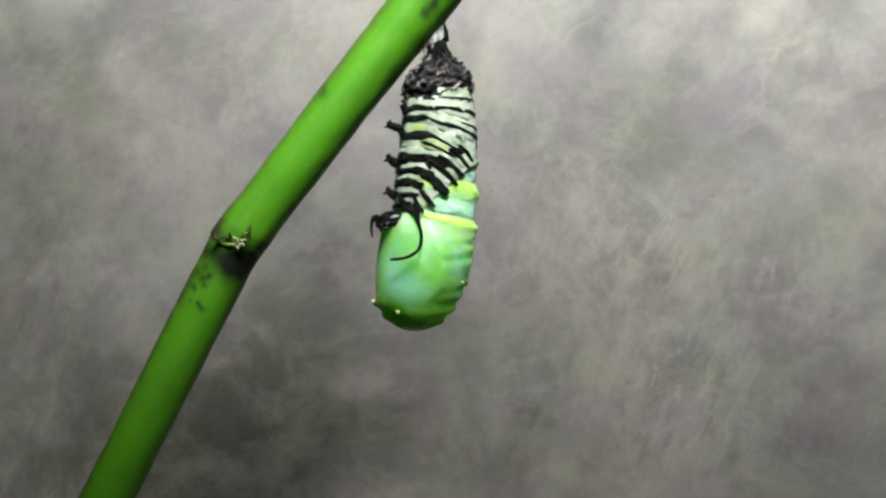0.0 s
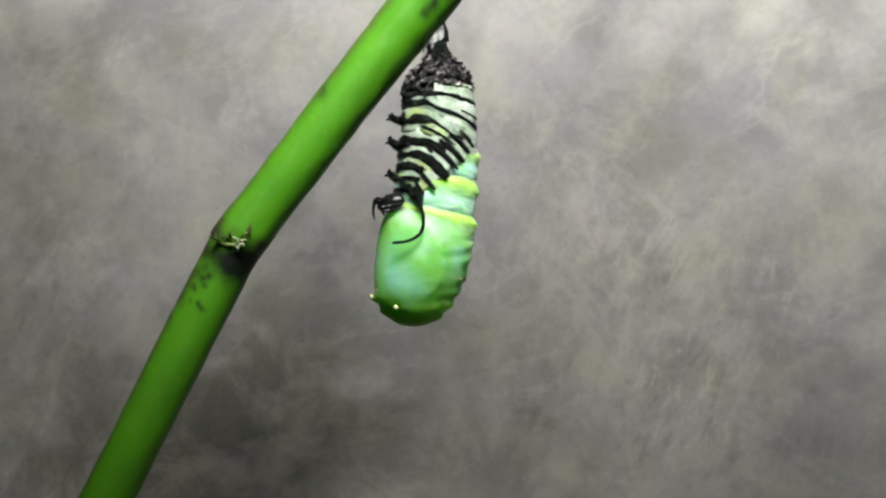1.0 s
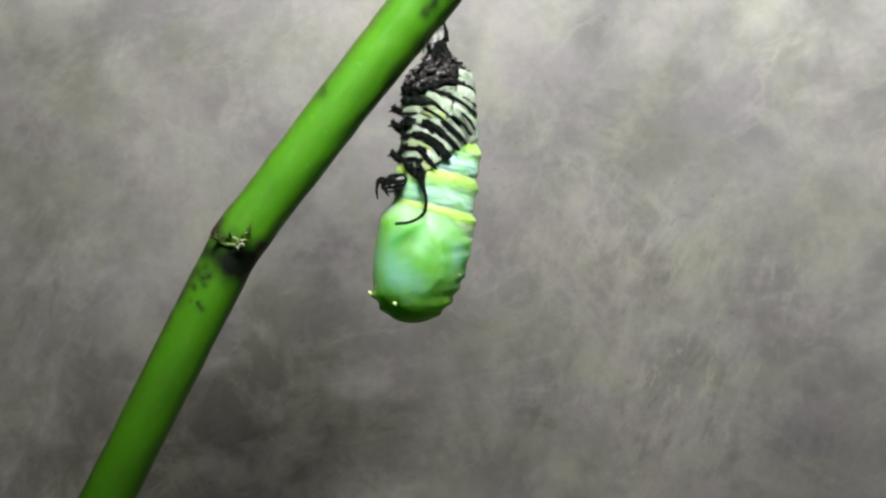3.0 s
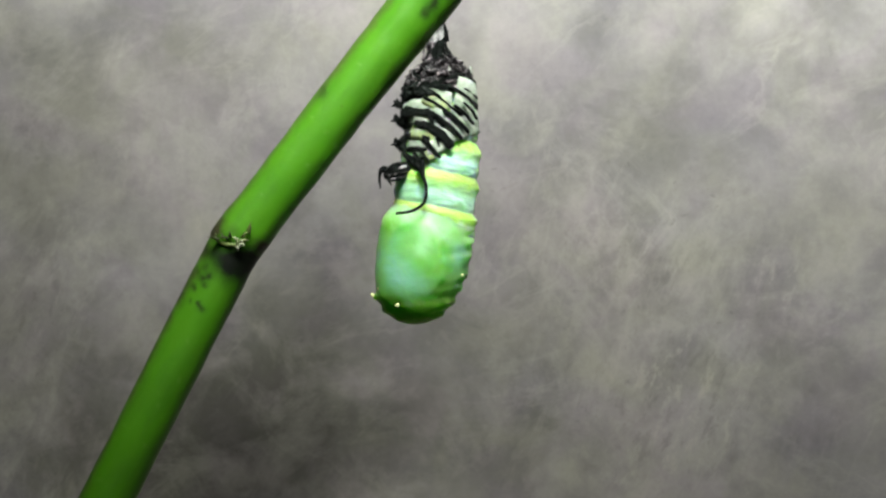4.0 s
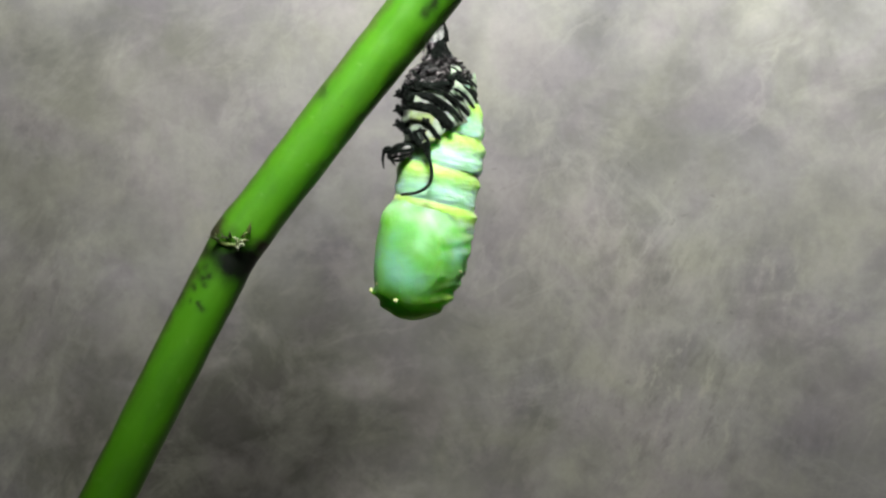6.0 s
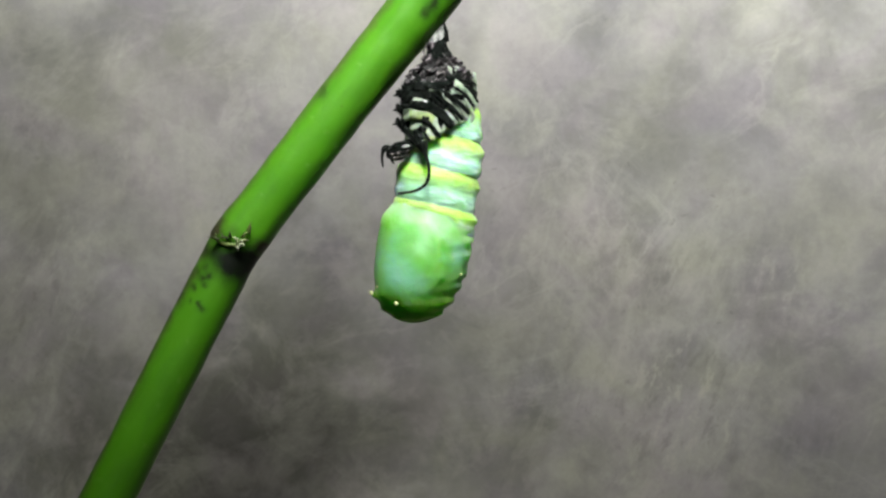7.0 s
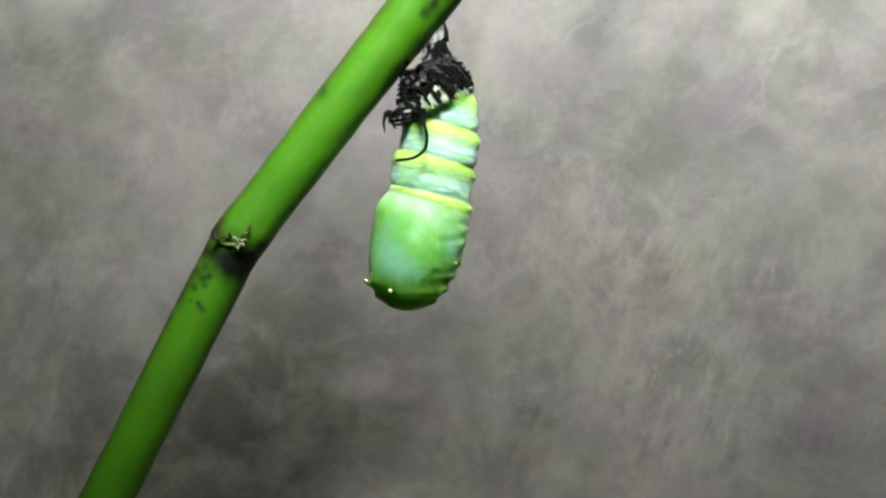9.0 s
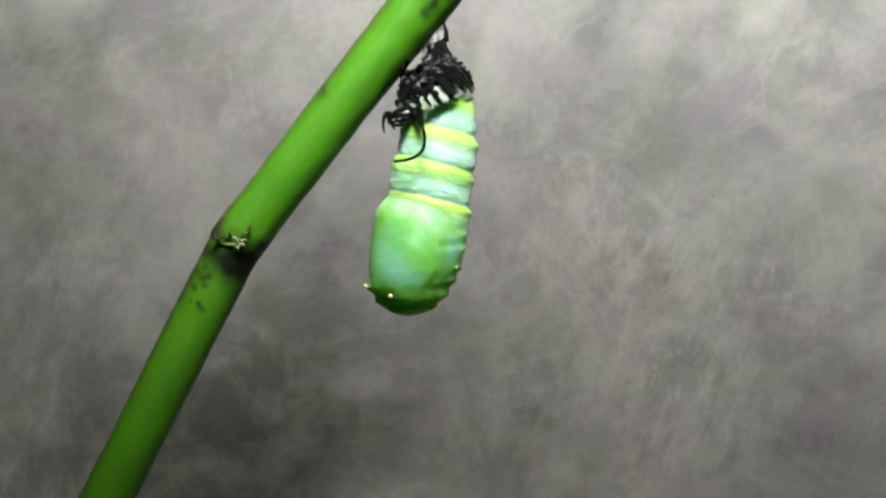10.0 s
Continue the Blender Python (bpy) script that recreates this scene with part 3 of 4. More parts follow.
# bumps of the head end: angle round the axis, depth, height, widths
LUMPS = [(3.14, 463, 10, 0.25, 7), (3.6, 460, 3, 0.2, 9), (3.2, 488, 7.5, 0.5, 8), (3.7, 503, 6, 0.55, 6), (0.0, 426, 6, 0.5, 8), (0.0, 450, 7, 0.5, 8),
         (6.2, 474, 8, 0.55, 8), (5.9, 496, 7, 0.55, 7), (5.85, 396, 3.0, 0.35, 14), (5.7, 368, 2.0, 0.4, 10)]
SEAMS = [60, 117, 178, 240, 304, 347]


def shoulder(x):
    """The thorax's upper edge sinks towards the back, and rounds off at the front."""
    return 0.20 * max(x, -60) + 0.25 * max(0, -74 - x)


def tucked(h):
    """The thorax narrows from front to back where it passes under the last segment."""
    s = min(1, max(0, (h - 306) / 40))
    return 0.925 + 0.075 * s * s * (3 - 2 * s)


SEGMENTS = []                     # the abdomen's segments, each with the depth at which it sits


def abdomen_segment(root, k):
    """A ring of skin, drawn in at its seams, with its fullest part along the yellow band."""
    h0, h1 = SEAMS[k], SEAMS[k + 1] + 3
    rings = []
    for h in np.linspace(h0, h1, 30):
        s = (h - h0) / (h1 - h0)
        ring = []
        for c in range(80):
            t = 2 * math.pi * c / 80
            x, y = math.cos(t), math.sin(t)
            l, r = smooth_interp(min(h, 300), PUPA, 1), smooth_interp(min(h, 300), PUPA, 2)
            hd = min(h + SLOPE * ((l + r) / 2 + (r - l) / 2 * x), 305)
            l, r = smooth_interp(hd, PUPA, 1), smooth_interp(hd, PUPA, 2)
            w = (2.6 if k > 1 else 1.0) * math.exp(-((s - 0.30) / 0.20) ** 2) + 1.0 * math.exp(-((s - 0.72) / 0.16) ** 2) - 2.2 * math.exp(-(s / 0.09) ** 2) - 2.0 * math.exp(-((1 - s) / 0.08) ** 2)
            ta = t if t < math.pi else t - 2 * math.pi
            w += (3.5 if k > 1 else 0.5) * math.exp(-((s - 0.30) / 0.16) ** 2) * math.exp(-ta ** 2 / 0.06)
            w += 1.5 * noise.noise(Vector((x * 2.2, y * 2.2, h * 0.05))) + 1.2 * noise.noise(Vector((x * 4.5, y * 4.5, h * 0.14 + k * 3)))
            a = (r - l) / 2 + w
            px = (l + r) / 2 + a * x
            ring.append(Vector((px, a * float(np.interp(hd, [180, 250], [0.86, 0.93])) * y, h0 - h - SLOPE * px + 0.9 * noise.noise(Vector((x * 3, y * 3, k + s))))) * U)
        rings.append(ring)
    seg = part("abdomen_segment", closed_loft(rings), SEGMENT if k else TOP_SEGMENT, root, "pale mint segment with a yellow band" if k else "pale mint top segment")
    seg.location = Vector((0, 0, -h0 * U))
    # yellow tubercle at the back end of the band
    if k:
        hb = h0 + 0.30 * (h1 - h0)
        r = smooth_interp(min(hb + 13, 300), PUPA, 2)
        b = part("tubercle", dome(8.5 * U, 0.75, 14, 8), YELLOW, seg, "small yellow tubercle")
        b.matrix_basis = Matrix.Translation(Vector((r - (2.5 if k > 1 else 7), -6, -(hb - h0) - SLOPE * r)) * U) @ pose(0, 0, 0, 0, 90, 0)
    SEGMENTS.append((seg, (h0 + h1) / 2))


def wing_border(h):
    """Where the wing case ends towards the back."""
    return float(np.interp(h, [318, 332, 350, 375, 405, 432, 450, 462, 470], [-26, -14, -4, 3, 6, 4, -8, -26, -44]))


def chrysalis():
    root = new("chrysalis")
    root.location = HANG
    for k in range(len(SEAMS) - 1):
        abdomen_segment(root, k)

    def body(t, h):
        """Thorax and head: uneven, with rolls along the back and bumps below."""
        x, y = math.cos(t), math.sin(t)
        back = max(x, 0) ** 1.5
        w = 1.5 * back * math.sin((h - 300 + 9 * noise.noise(Vector((x, y, h * 0.02)))) * 2 * math.pi / 27 + 2.2 * math.sin(t * 2)) * (1 if h < 395 else 0.25)
        w += 2.2 * back * noise.noise(Vector((x * 3, y * 3, h * 0.075)))
        for ta, ha, amp, wt, wh in LUMPS:
            d = (t - ta + math.pi) % (2 * math.pi) - math.pi
            w += amp * math.exp(-(d / wt) ** 2 - ((h - ha) / wh) ** 2)
        w += 1.3 * noise.noise(Vector((x * 2.2 + 5, y * 2.2, h * 0.028)))
        # wing case: a softly raised flank with a rim towards the back
        l, r = smooth_interp(h, PUPA, 1), smooth_interp(h, PUPA, 2)
        inside = (wing_border(h) - (l + r) / 2 - (r - l) / 2 * x) / 7
        fade = min(1, max(0, (470 - h) / 40)) * min(1, max(0, (h - 320) / 20))
        w += fade * (2.6 / (1 + math.exp(-max(-20, min(20, inside)) * 1.6)) + 3.2 * math.exp(-((inside - 0.8) / 0.8) ** 2))
        return w + 1.0 * noise.noise(Vector((x * 5, y * 5, h * 0.07 + 9)))

    def skin_point(t, h, out, side=1):
        l, r = smooth_interp(h, PUPA, 1), smooth_interp(h, PUPA, 2)
        cx, a = (l + r) / 2, (r - l) / 2 + body(t, h) + out
        return Vector(((cx + a * math.cos(t)) * U, side * 0.93 * a * math.sin(t) * tucked(h) * U, (-h - shoulder(cx + a * math.cos(t)) * max(0, 1 - (h - 310) / 70)) * U))
    rings = [[skin_point(2 * math.pi * c / 110, h, 0) for c in range(110)] for h in np.concatenate([np.linspace(309, 500, 80), [503, 506, 508.5, 510.3, 511]])]
    part("thorax", closed_loft(rings), THORAX, root, "waxy green thorax and head end")

    # ridge of the antenna case along the front edge
    part("antenna_case", tube([(x * U, -6 * U, -h * U) for h, x in ((338, -101), (364, -107), (392, -110), (420, -112), (446, -112))], [1.2 * U, 2.6 * U, 3 * U, 2.8 * U, 1.8 * U], 8), RIDGE, root, "thin brown-green ridge")

    # cream-gold spots and small bumps
    for x, h, y, size, mat, name in [(-120, 458, -8, 4.0, GOLD, "gold_spot"), (-108, 446, -26, 3.2, GOLD, "gold_spot"), (-74, 474, -66, 4.0, GOLD, "gold_spot"), (38, 424, -40, 2.2, GOLD, "gold_spot"),
                                     (45, 424, -14, 7.0, DARK, "dark_spot")]:
        b = part(name, dome(size * U, 0.8 if mat is GOLD else 0.3, 14, 8), mat, root)
        way = Vector((x + 40, y * 1.6, -(h - 430) * 0.5)).normalized()
        b.matrix_basis = Matrix.Translation(Vector((x, y, -h)) * U) @ way.to_track_quat("Z", "Y").to_matrix().to_4x4()
    return tagged(root, "fresh green chrysalis with yellow bands, hanging head down", "chrysalis")


# ---- the shed larval skin ----
SKIN = [(40, -16, 16), (60, -46, 38), (85, -59, 49), (110, -62, 54), (145, -65, 58), (185, -70, 61), (225, -75, 64), (265, -79, 65), (300, -81, 63), (330, -80, 62)]


def rim(x):
    """The torn edge: level along the belly, rising towards the back."""
    return 312 - 0.93 * max(0, x + 44) - 1.2 * max(0, -72 - x)


def droop(x, h):
    """How far a stripe sinks towards the back at x."""
    k = np.interp(h, [76, 95, 110, 122, 138, 165, 210, 270], [-0.22, -0.10, 0.0, 0.10, 0.42, 0.58, 0.66, 0.90])
    return k * (math.log1p(math.exp((x + 22) / 10)) * 10)


SECTORS = 9


def skin_strip(h0, h1, offset, thick, uneven, seed, cut=0.0, slim=0.0, lap=1, back=0.0, begin=-200):
    """Solid pieces of skin that go round the body between two heights and end at the torn edge.
    Gives a list of (verts, faces, centre, two ends as (x, depth))."""
    cols, first = 108, int(seed * 7.3) % 12
    loops, mids = [], []
    for c in range(cols):
        t = 2 * math.pi * (c + first) / cols
        hm = (h0 + h1) / 2
        l, r = smooth_interp(hm, SKIN, 1), smooth_interp(hm, SKIN, 2)
        x = (l + r) / 2 + (r - l) / 2 * math.cos(t)
        n1 = noise.noise(Vector((math.cos(t) * 2.6 + seed, math.sin(t) * 2.6, seed * 1.7)))
        n2 = noise.noise(Vector((math.cos(t) * 2.6 - seed, math.sin(t) * 2.6 + 4, seed * 2.3)))
        n3 = noise.noise(Vector((math.cos(t) * 9 - seed, math.sin(t) * 9 + 4, seed)))
        d = droop(x, hm)
        w = (h1 - h0) * (1 - slim * 0.32 / (1 + math.exp(-(x + 6) / 8))) * (1 + slim * 0.45 * noise.noise(Vector((x * 0.045, seed * 3.1, 2))))
        w *= min(1, max(0, (x - begin) / 14))
        # pale bands meet along their edges; stripes keep their width
        a = h0 + (d if slim else droop(x, h0)) + uneven * w * (n1 + 0.3 * n3)
        b = h0 + w + (d if slim else droop(x, h1)) + uneven * w * (n2 - 0.3 * n3)
        edge = rim(x) + 4 * n3 + cut - back * min(1, max(0, (x + 52) / 22))
        mids.append((x, (a + b) / 2))
        if a > edge - 2 or b - a < 1.5:
            loops.append(None)
            continue
        b = min(b, edge)
        loop = []
        for s, o in ((0, 0.3), (0.25, 1.0), (0.5, 1.15), (0.75, 1.0), (1, 0.3), (1, -0.6), (0.5, -0.4), (0, -0.6)):
            h = a + (b - a) * s
            l, r = smooth_interp(h, SKIN, 1), smooth_interp(h, SKIN, 2)
            cx, ra = (l + r) / 2, (r - l) / 2
            ra += offset + thick * o + 1.6 * noise.noise(Vector((math.cos(t) * 5 + seed, math.sin(t) * 5, h * 0.12)))
            loop.append(Vector((cx + ra * math.cos(t), ra * 0.93 * math.sin(t), -h)))
        loops.append(loop)
    pieces, k, per = [], 8, cols // SECTORS
    for sector in range(SECTORS):
        run = []
        for c in range(sector * per - lap, sector * per + per + 1 + lap):
            loop = loops[c % cols]
            if loop is not None:
                run.append((loop, mids[c % cols]))
        if len(run) < 3:
            continue
        centre = sum((v for loop, m in run for v in loop), Vector()) / (len(run) * k)
        verts = [v * U for loop, m in run for v in loop]
        faces = []
        for c in range(len(run) - 1):
            i, j = c * k, c * k + k
            faces += [(i + q, i + (q + 1) % k, j + (q + 1) % k, j + q) for q in range(k)]
        if lap:
            faces += [tuple(range(k)), tuple(range((len(run) - 1) * k, len(run) * k))]
        pieces.append((verts, faces, centre, run[0][1], run[-1][1]))
    return pieces


MOVING = []                       # parts of the skin that keep their shape, and the depth at which each starts
BUNCHING = []                     # pieces of the bands: centre, both ends, how far they part when bunched, a chance value


def slides(ob, h):
    MOVING.append((ob, h))
    return ob


def fringe(root, ends, widths, seed):
    """A narrow black stripe lying on the skin, from its root to its end at the torn edge."""
    keys = [(i, *p) for i, p in enumerate(ends)]
    rings, n = [], 10

    def at(s, o):
        x, h = smooth_interp(s, keys, 1), smooth_interp(s, keys, 2)
        l, r = smooth_interp(h, SKIN, 1), smooth_interp(h, SKIN, 2)
        ra, cx = (r - l) / 2 + o, (l + r) / 2
        u = max(-0.97, min(0.97, (x - cx) / ra))
        return Vector((cx + ra * u, -0.93 * ra * math.sqrt(1 - u * u), -h))
    mid = at(1.0, 6.0)
    for i in range(n):
        s = 2 * i / (n - 1)
        d = (at(min(2, s + 0.1), 3) - at(max(0, s - 0.1), 3)).normalized()
        out = (at(s, 5) - at(s, 3)).normalized()
        side = out.cross(d).normalized()
        w = float(np.interp(s, [0, 1, 2], widths)) * (1 + 0.22 * noise.noise(Vector((s * 3, seed * 2.3, 1)))) * (0.7 if i in (0, n - 1) else 1)
        lean = side * 1.6 * noise.noise(Vector((s * 2, 4, seed * 3.1)))
        rings.append([(at(s, 6.0) - mid + lean + side * w * math.cos(a) + out * 1.7 * math.sin(a)) * U for a in np.linspace(0, 2 * math.pi, 10, endpoint=False)])
    ob = part("fringe_stripe", closed_loft(rings), BLACK, root, "black stripe at the torn edge")
    ob.location = mid * U
    return slides(ob, -mid.z)


def spiny_leg(root, x, h, length, lean, seed):
    """A short black leg with a split tip."""
    a = radians(lean)
    d = Vector((-math.cos(a), -0.25, math.sin(a)))
    pts = [Vector((14, 0, -2)), Vector((4, -1, 0)), d * length * 0.45, d * length * 0.8, d * length + Vector((2, 0, 3))]
    leg = part("leg", tube([p * U for p in pts], [10 * U, 9 * U, 7.5 * U, 5.5 * U, 1.5 * U], 10, 0.35, seed), BLACK, root, "short black leg")
    leg.location = Vector((x, -10, -h)) * U
    for k, (ox, oz) in enumerate(((-4, 12), (-11, -4), (3, -9))):
        p = d * length * (0.62 + 0.1 * k)
        claw = part("claw", tube([p * U, (p + Vector((ox, -2, oz)) * 0.6) * U, (p + Vector((ox, -3, oz)) * 1.0) * U], [3.2 * U, 2.6 * U, 0.6 * U], 7, 0.2, seed + k), BLACK, leg)
    return slides(leg, h)


def shed_skin():
    root = new("larval_skin")
    root.location = HANG
    rnd = random.Random(12)
    # crumpled upper end, held at the stem
    rings = []
    for h in np.linspace(2, 100, 56):
        l = np.interp(h, [2, 22, 32, 45, 62, 80, 100], [-24, -22, -24, -46, -58, -64, -62])
        r = np.interp(h, [2, 22, 32, 45, 62, 80, 100], [10, 12, 24, 34, 45, 51, 54])
        ring = []
        for c in range(100):
            t = 2 * math.pi * c / 100
            # folds run aslant, from low on the belly to high on the back
            v = Vector((math.cos(t) * 1.9, math.sin(t) * 1.9, h * 0.040 + 0.7 * math.cos(t)))
            v += 0.45 * Vector((noise.noise(v * 1.3), noise.noise(v * 1.3 + Vector((5, 1, 2))), noise.noise(v * 1.3 + Vector((1, 7, 3)))))
            fold = (1 - abs(noise.noise(v * 1.3)) * 2) * 15 + (1 - abs(noise.noise(v * 2.6 + Vector((3, 3, 3)))) * 2) * 10 + (1 - abs(noise.noise(v * 5.2)) * 2) * 3.5
            a = (r - l) / 2 + (fold - 16) * min(1, h / 40)
            x = (l + r) / 2 + a * math.cos(t)
            ring.append(Vector((x * U, a * 0.9 * math.sin(t) * U, (-h + 0.20 * x * h / 100 + 3 * noise.noise(v * 3)) * U)))
        rings.append(ring)
    part("crumpled_end", closed_loft(rings), CRUMPLE, root, "crumpled black and grey folds of skin")
    part("stalk", tube([(8 * U, -2 * U, 26 * U), (8 * U, -2 * U, 12 * U), (0, -6 * U, -2 * U), (-4 * U, -4 * U, -18 * U), (-2 * U, -4 * U, -32 * U)], [1.5 * U, 3 * U, 9 * U, 19 * U, 21 * U], 14, 0.4, 5.0), BLACK, root, "black stalk gripping the silk")
    part("spine", tube([(10 * U, -6 * U, 0), (9 * U, -7 * U, 18 * U), (6 * U, -7 * U, 34 * U)], [5 * U, 4 * U, 1 * U], 8, 0.3, 2.0), BLACK, root)
    # loose folds round the crumpled end
    for i in range(24):
        t = rnd.uniform(0, 2 * math.pi)
        h = rnd.uniform(32, 98)
        l, r = np.interp(h, [30, 45, 62, 80, 100], [-22, -47, -60, -64, -60]), np.interp(h, [30, 45, 62, 80, 100], [24, 38, 48, 54, 55])
        pts = []
        span, rise = rnd.uniform(0.3, 1.0), rnd.uniform(0, 26)
        for s in np.linspace(-1, 1, 8):
            a = t + span * s / 2
            rr = (r - l) / 2 + 0.5 + 6 * (1 - s * s) * rnd.uniform(0.3, 1.0) + rnd.uniform(-2, 2)
            x = (l + r) / 2 + rr * math.cos(a)
            pts.append(Vector((x, rr * 0.92 * math.sin(a), -h + 0.20 * x * h / 100 - rise * s + rnd.uniform(-2.5, 2.5))) * U)
        w = rnd.uniform(1.4, 3.4)
        part("skin_fold", tube(pts, [U * w * f for f in (0.3, 0.8, 1, 1.2, 0.8, 1.1, 0.6, 0.25)], 7, 0.8, i * 1.3), CRUMPLE if i % 4 else BLACK, root)
    # a collar of black folds where the bands bunch up
    for i in range(15):
        t = 2 * math.pi * (i + rnd.uniform(-0.4, 0.4)) / 15
        pts = []
        span, rise, wave = rnd.uniform(0.7, 1.3), rnd.uniform(-3, 9), rnd.uniform(0, 6)
        for s in np.linspace(-1, 1, 11):
            a = t + span * s / 2
            x = (56 + 3 * math.sin(s * 4 + wave)) * math.cos(a) - 7
            pts.append(Vector((x, (55 + 3 * math.sin(s * 4 + wave)) * math.sin(a), -74 + 0.18 * x - rise * s + 3 * math.sin(s * 5 + wave) + (i % 3 - 1) * 7)) * U)
        part("skin_fold", tube(pts, [U * w for w in (0.8, 2, 3.2, 4.2, 3.4, 4.6, 3.6, 4.4, 3, 2, 0.8)], 8, 0.6, i * 2.7), BLACK if i % 4 == 1 else CRUMPLE, root)
    # pale bands with the black stripes lying over them
    starts = [84, 104, 124, 145, 165, 186, 206, 228, 250, 270, 290]
    for i, h in enumerate(starts):
        h1 = starts[i + 1] if i + 1 < len(starts) else 312
        for verts, faces, centre, one, two in skin_strip(h - 1, h1 + 6, 3.2 - 0.22 * i, 1.0, 0.06, 3 + i * 1.37, lap=0):
            sunny = i in (3, 4, 7, 9) and -50 < centre.x < -12 and centre.y < 0
            band = part("pale_band", (verts, faces), YELLOWISH if sunny else PALE, root)
            BUNCHING.append((band, centre, one, two, -42.0, rnd.uniform(-0.5, 0.5)))
    # depth, width, and where across the flank the stripe begins
    for i, (h, wide, begin) in enumerate([(88, 10, -200), (106, 5, -5), (121, 10, -200), (137, 11, -200), (131, 6, 20), (166, 13, -200), (181, 6, -38), (204, 15, -200),
                                          (219, 5, 4), (228, 10, -200), (250, 15, -200), (270, 8, -200), (290, 8, -200)]):
        for verts, faces, centre, one, two in skin_strip(h - wide * 0.4, h + wide * 0.6, 4.6 - 0.05 * i, 0.55, 0.42, 40 + i * 2.11, 2.0, 1.0, back=40.0, begin=begin):
            stripe = part("black_stripe", (verts, faces), BLACK, root)
            BUNCHING.append((stripe, centre, one, two, 4.0 if centre.x < 8 or h > 175 else 0.01, rnd.uniform(-1, 1)))
    # dark underside, showing along the belly
    for k, (x, h, l) in enumerate([(-58, 122, 30), (-61, 166, 26), (-66, 214, 34), (-70, 262, 30)]):
        dark = part("black_patch", tube([Vector((3 * math.sin(q * 2.1 + k), 0, l * (0.5 - q / 5))) * U for q in range(6)], [U * w for w in (3, 8, 10, 9, 8, 3)], 12, 0.5, k * 1.9), BLACK, root)
        dark.location = Vector((x, -22, -h)) * U
        slides(dark, h)
    # black fringe along the torn edge
    for i, (ends, widths) in enumerate([(((-56, 284), (-50, 296), (-46, 308)), (4, 5, 4)), (((-45, 276), (-37, 291), (-29, 303)), (2.5, 3, 2.6)), (((-36, 262), (-22, 279), (-9, 294)), (3, 3.8, 3.4)),
                                        (((-34, 232), (-9, 250), (11, 274)), (6, 8, 8)), (((-18, 214), (8, 233), (29, 257)), (3.4, 4, 3.2)), (((-4, 205), (20, 222), (41, 243)), (3.4, 4.4, 3.8)),
                                        (((14, 194), (34, 208), (50, 226)), (3, 3.6, 3.2)), (((32, 186), (47, 200), (57, 214)), (2.2, 3, 2.4))]):
        fringe(root, ends, widths, i)
    clump = part("black_patch", tube([Vector(p) * U for p in ((-14, 6, 24), (-8, 0, 10), (2, -4, 0), (12, -8, -10), (20, -10, -20))], [U * w for w in (3, 5, 6.5, 6, 4)], 12, 0.6, 3.3), BLACK, root)
    clump.location = Vector((-60, -48, -292)) * U
    slides(clump, 296)
    # cross bars that tie stripes together on the flank
    for x, h, w, l in [(-14, 258, 5, 20), (-24, 222, 4, 16)]:
        rr = math.sqrt(max(0, 1 - ((x + 8) / 74) ** 2)) * 72 * 0.93 + 1.5
        bar = part("black_patch", tube([(k * 1.5 * U, 0, (l / 2 - l * k / 5) * U) for k in range(6)], [U * w * f for f in (0.5, 0.9, 1, 1, 0.9, 0.5)], 10, 0.4, x), BLACK, root)
        bar.location = Vector((x, -rr + w * 0.55, -h)) * U
        slides(bar, h)
    # legs along the belly
    for x, h, length, lean, seed in [(-68, 158, 31, 24, 1.0), (-72, 220, 30, 34, 2.0), (-76, 278, 27, 40, 3.0)]:
        spiny_leg(root, x, h, length, lean, seed)
    # head capsule with mouth parts
    head = part("head_capsule", tube([Vector(p) * U for p in ((16, 0, 12), (5, 0, 5), (-8, 0, 0), (-20, 0, -4), (-29, 0, -5))], [8 * U, 14 * U, 16 * U, 13 * U, 6 * U], 18, 0.35, 4.0), BLACK, root, "black head capsule with pale bars")
    head.location = Vector((-84, -43, -318)) * U
    slides(head, 316)
    # pale bars; the first is cut short to imitate a white glint
    for k, (y, z, w) in enumerate(((-14, 7, 2.6), (-16, -2, 1.6), (-13, -9, 1.4))):
        p = [Vector((x, y * f, z * f + 0.22 * x)) * U for x, f in (((12, 0.85), (4, 1.0), (-8, 1.02), (-18, 0.85), (-26, 0.5)) if k else ((12, 0.9), (9, 0.97), (5, 1.0), (1, 1.0), (-3, 0.98)))]
        part("pale_bar", tube(p, [U * w * f for f in (0.4, 1, 1.1, 0.9, 0.3)], 7, 0.3, k), CRUMPLE if k else GLINT, head, "pale bar")
    for k, pts in enumerate([((-24, -4, 0), (-33, -5, 2), (-36, -5, -10), (-34, -6, -28)), ((-14, -8, -6), (-19, -9, -10), (-19, -9, -16), (-14, -9, -22)), ((-20, 0, 4), (-29, -2, 8), (-35, -2, 5), (-36, -2, -3))]):
        q = curve_points([Vector(p) * U for p in pts], 10)
        part("mouth_part", tube(q, list(np.linspace(5.0 * U, 1.2 * U, 10)), 8, 0.4, k), BLACK, head)
    # long soft feeler, curling over the chrysalis
    pts = [Vector(p) * U for p in ((-2, 0, 12), (2, -8, -10), (8, -18, -34), (4, -22, -58), (-16, -22, -72), (-44, -16, -76))]
    feeler = part("feeler", tube(curve_points(pts, 30), [U * w for w in np.concatenate([np.linspace(9, 3.2, 8), np.linspace(3.2, 2.6, 22)])], 10, 0.12, 6.0), BLACK, root, "long black curved feeler")
    feeler.location = Vector((-41, -70, -308)) * U
    slides(feeler, 306)
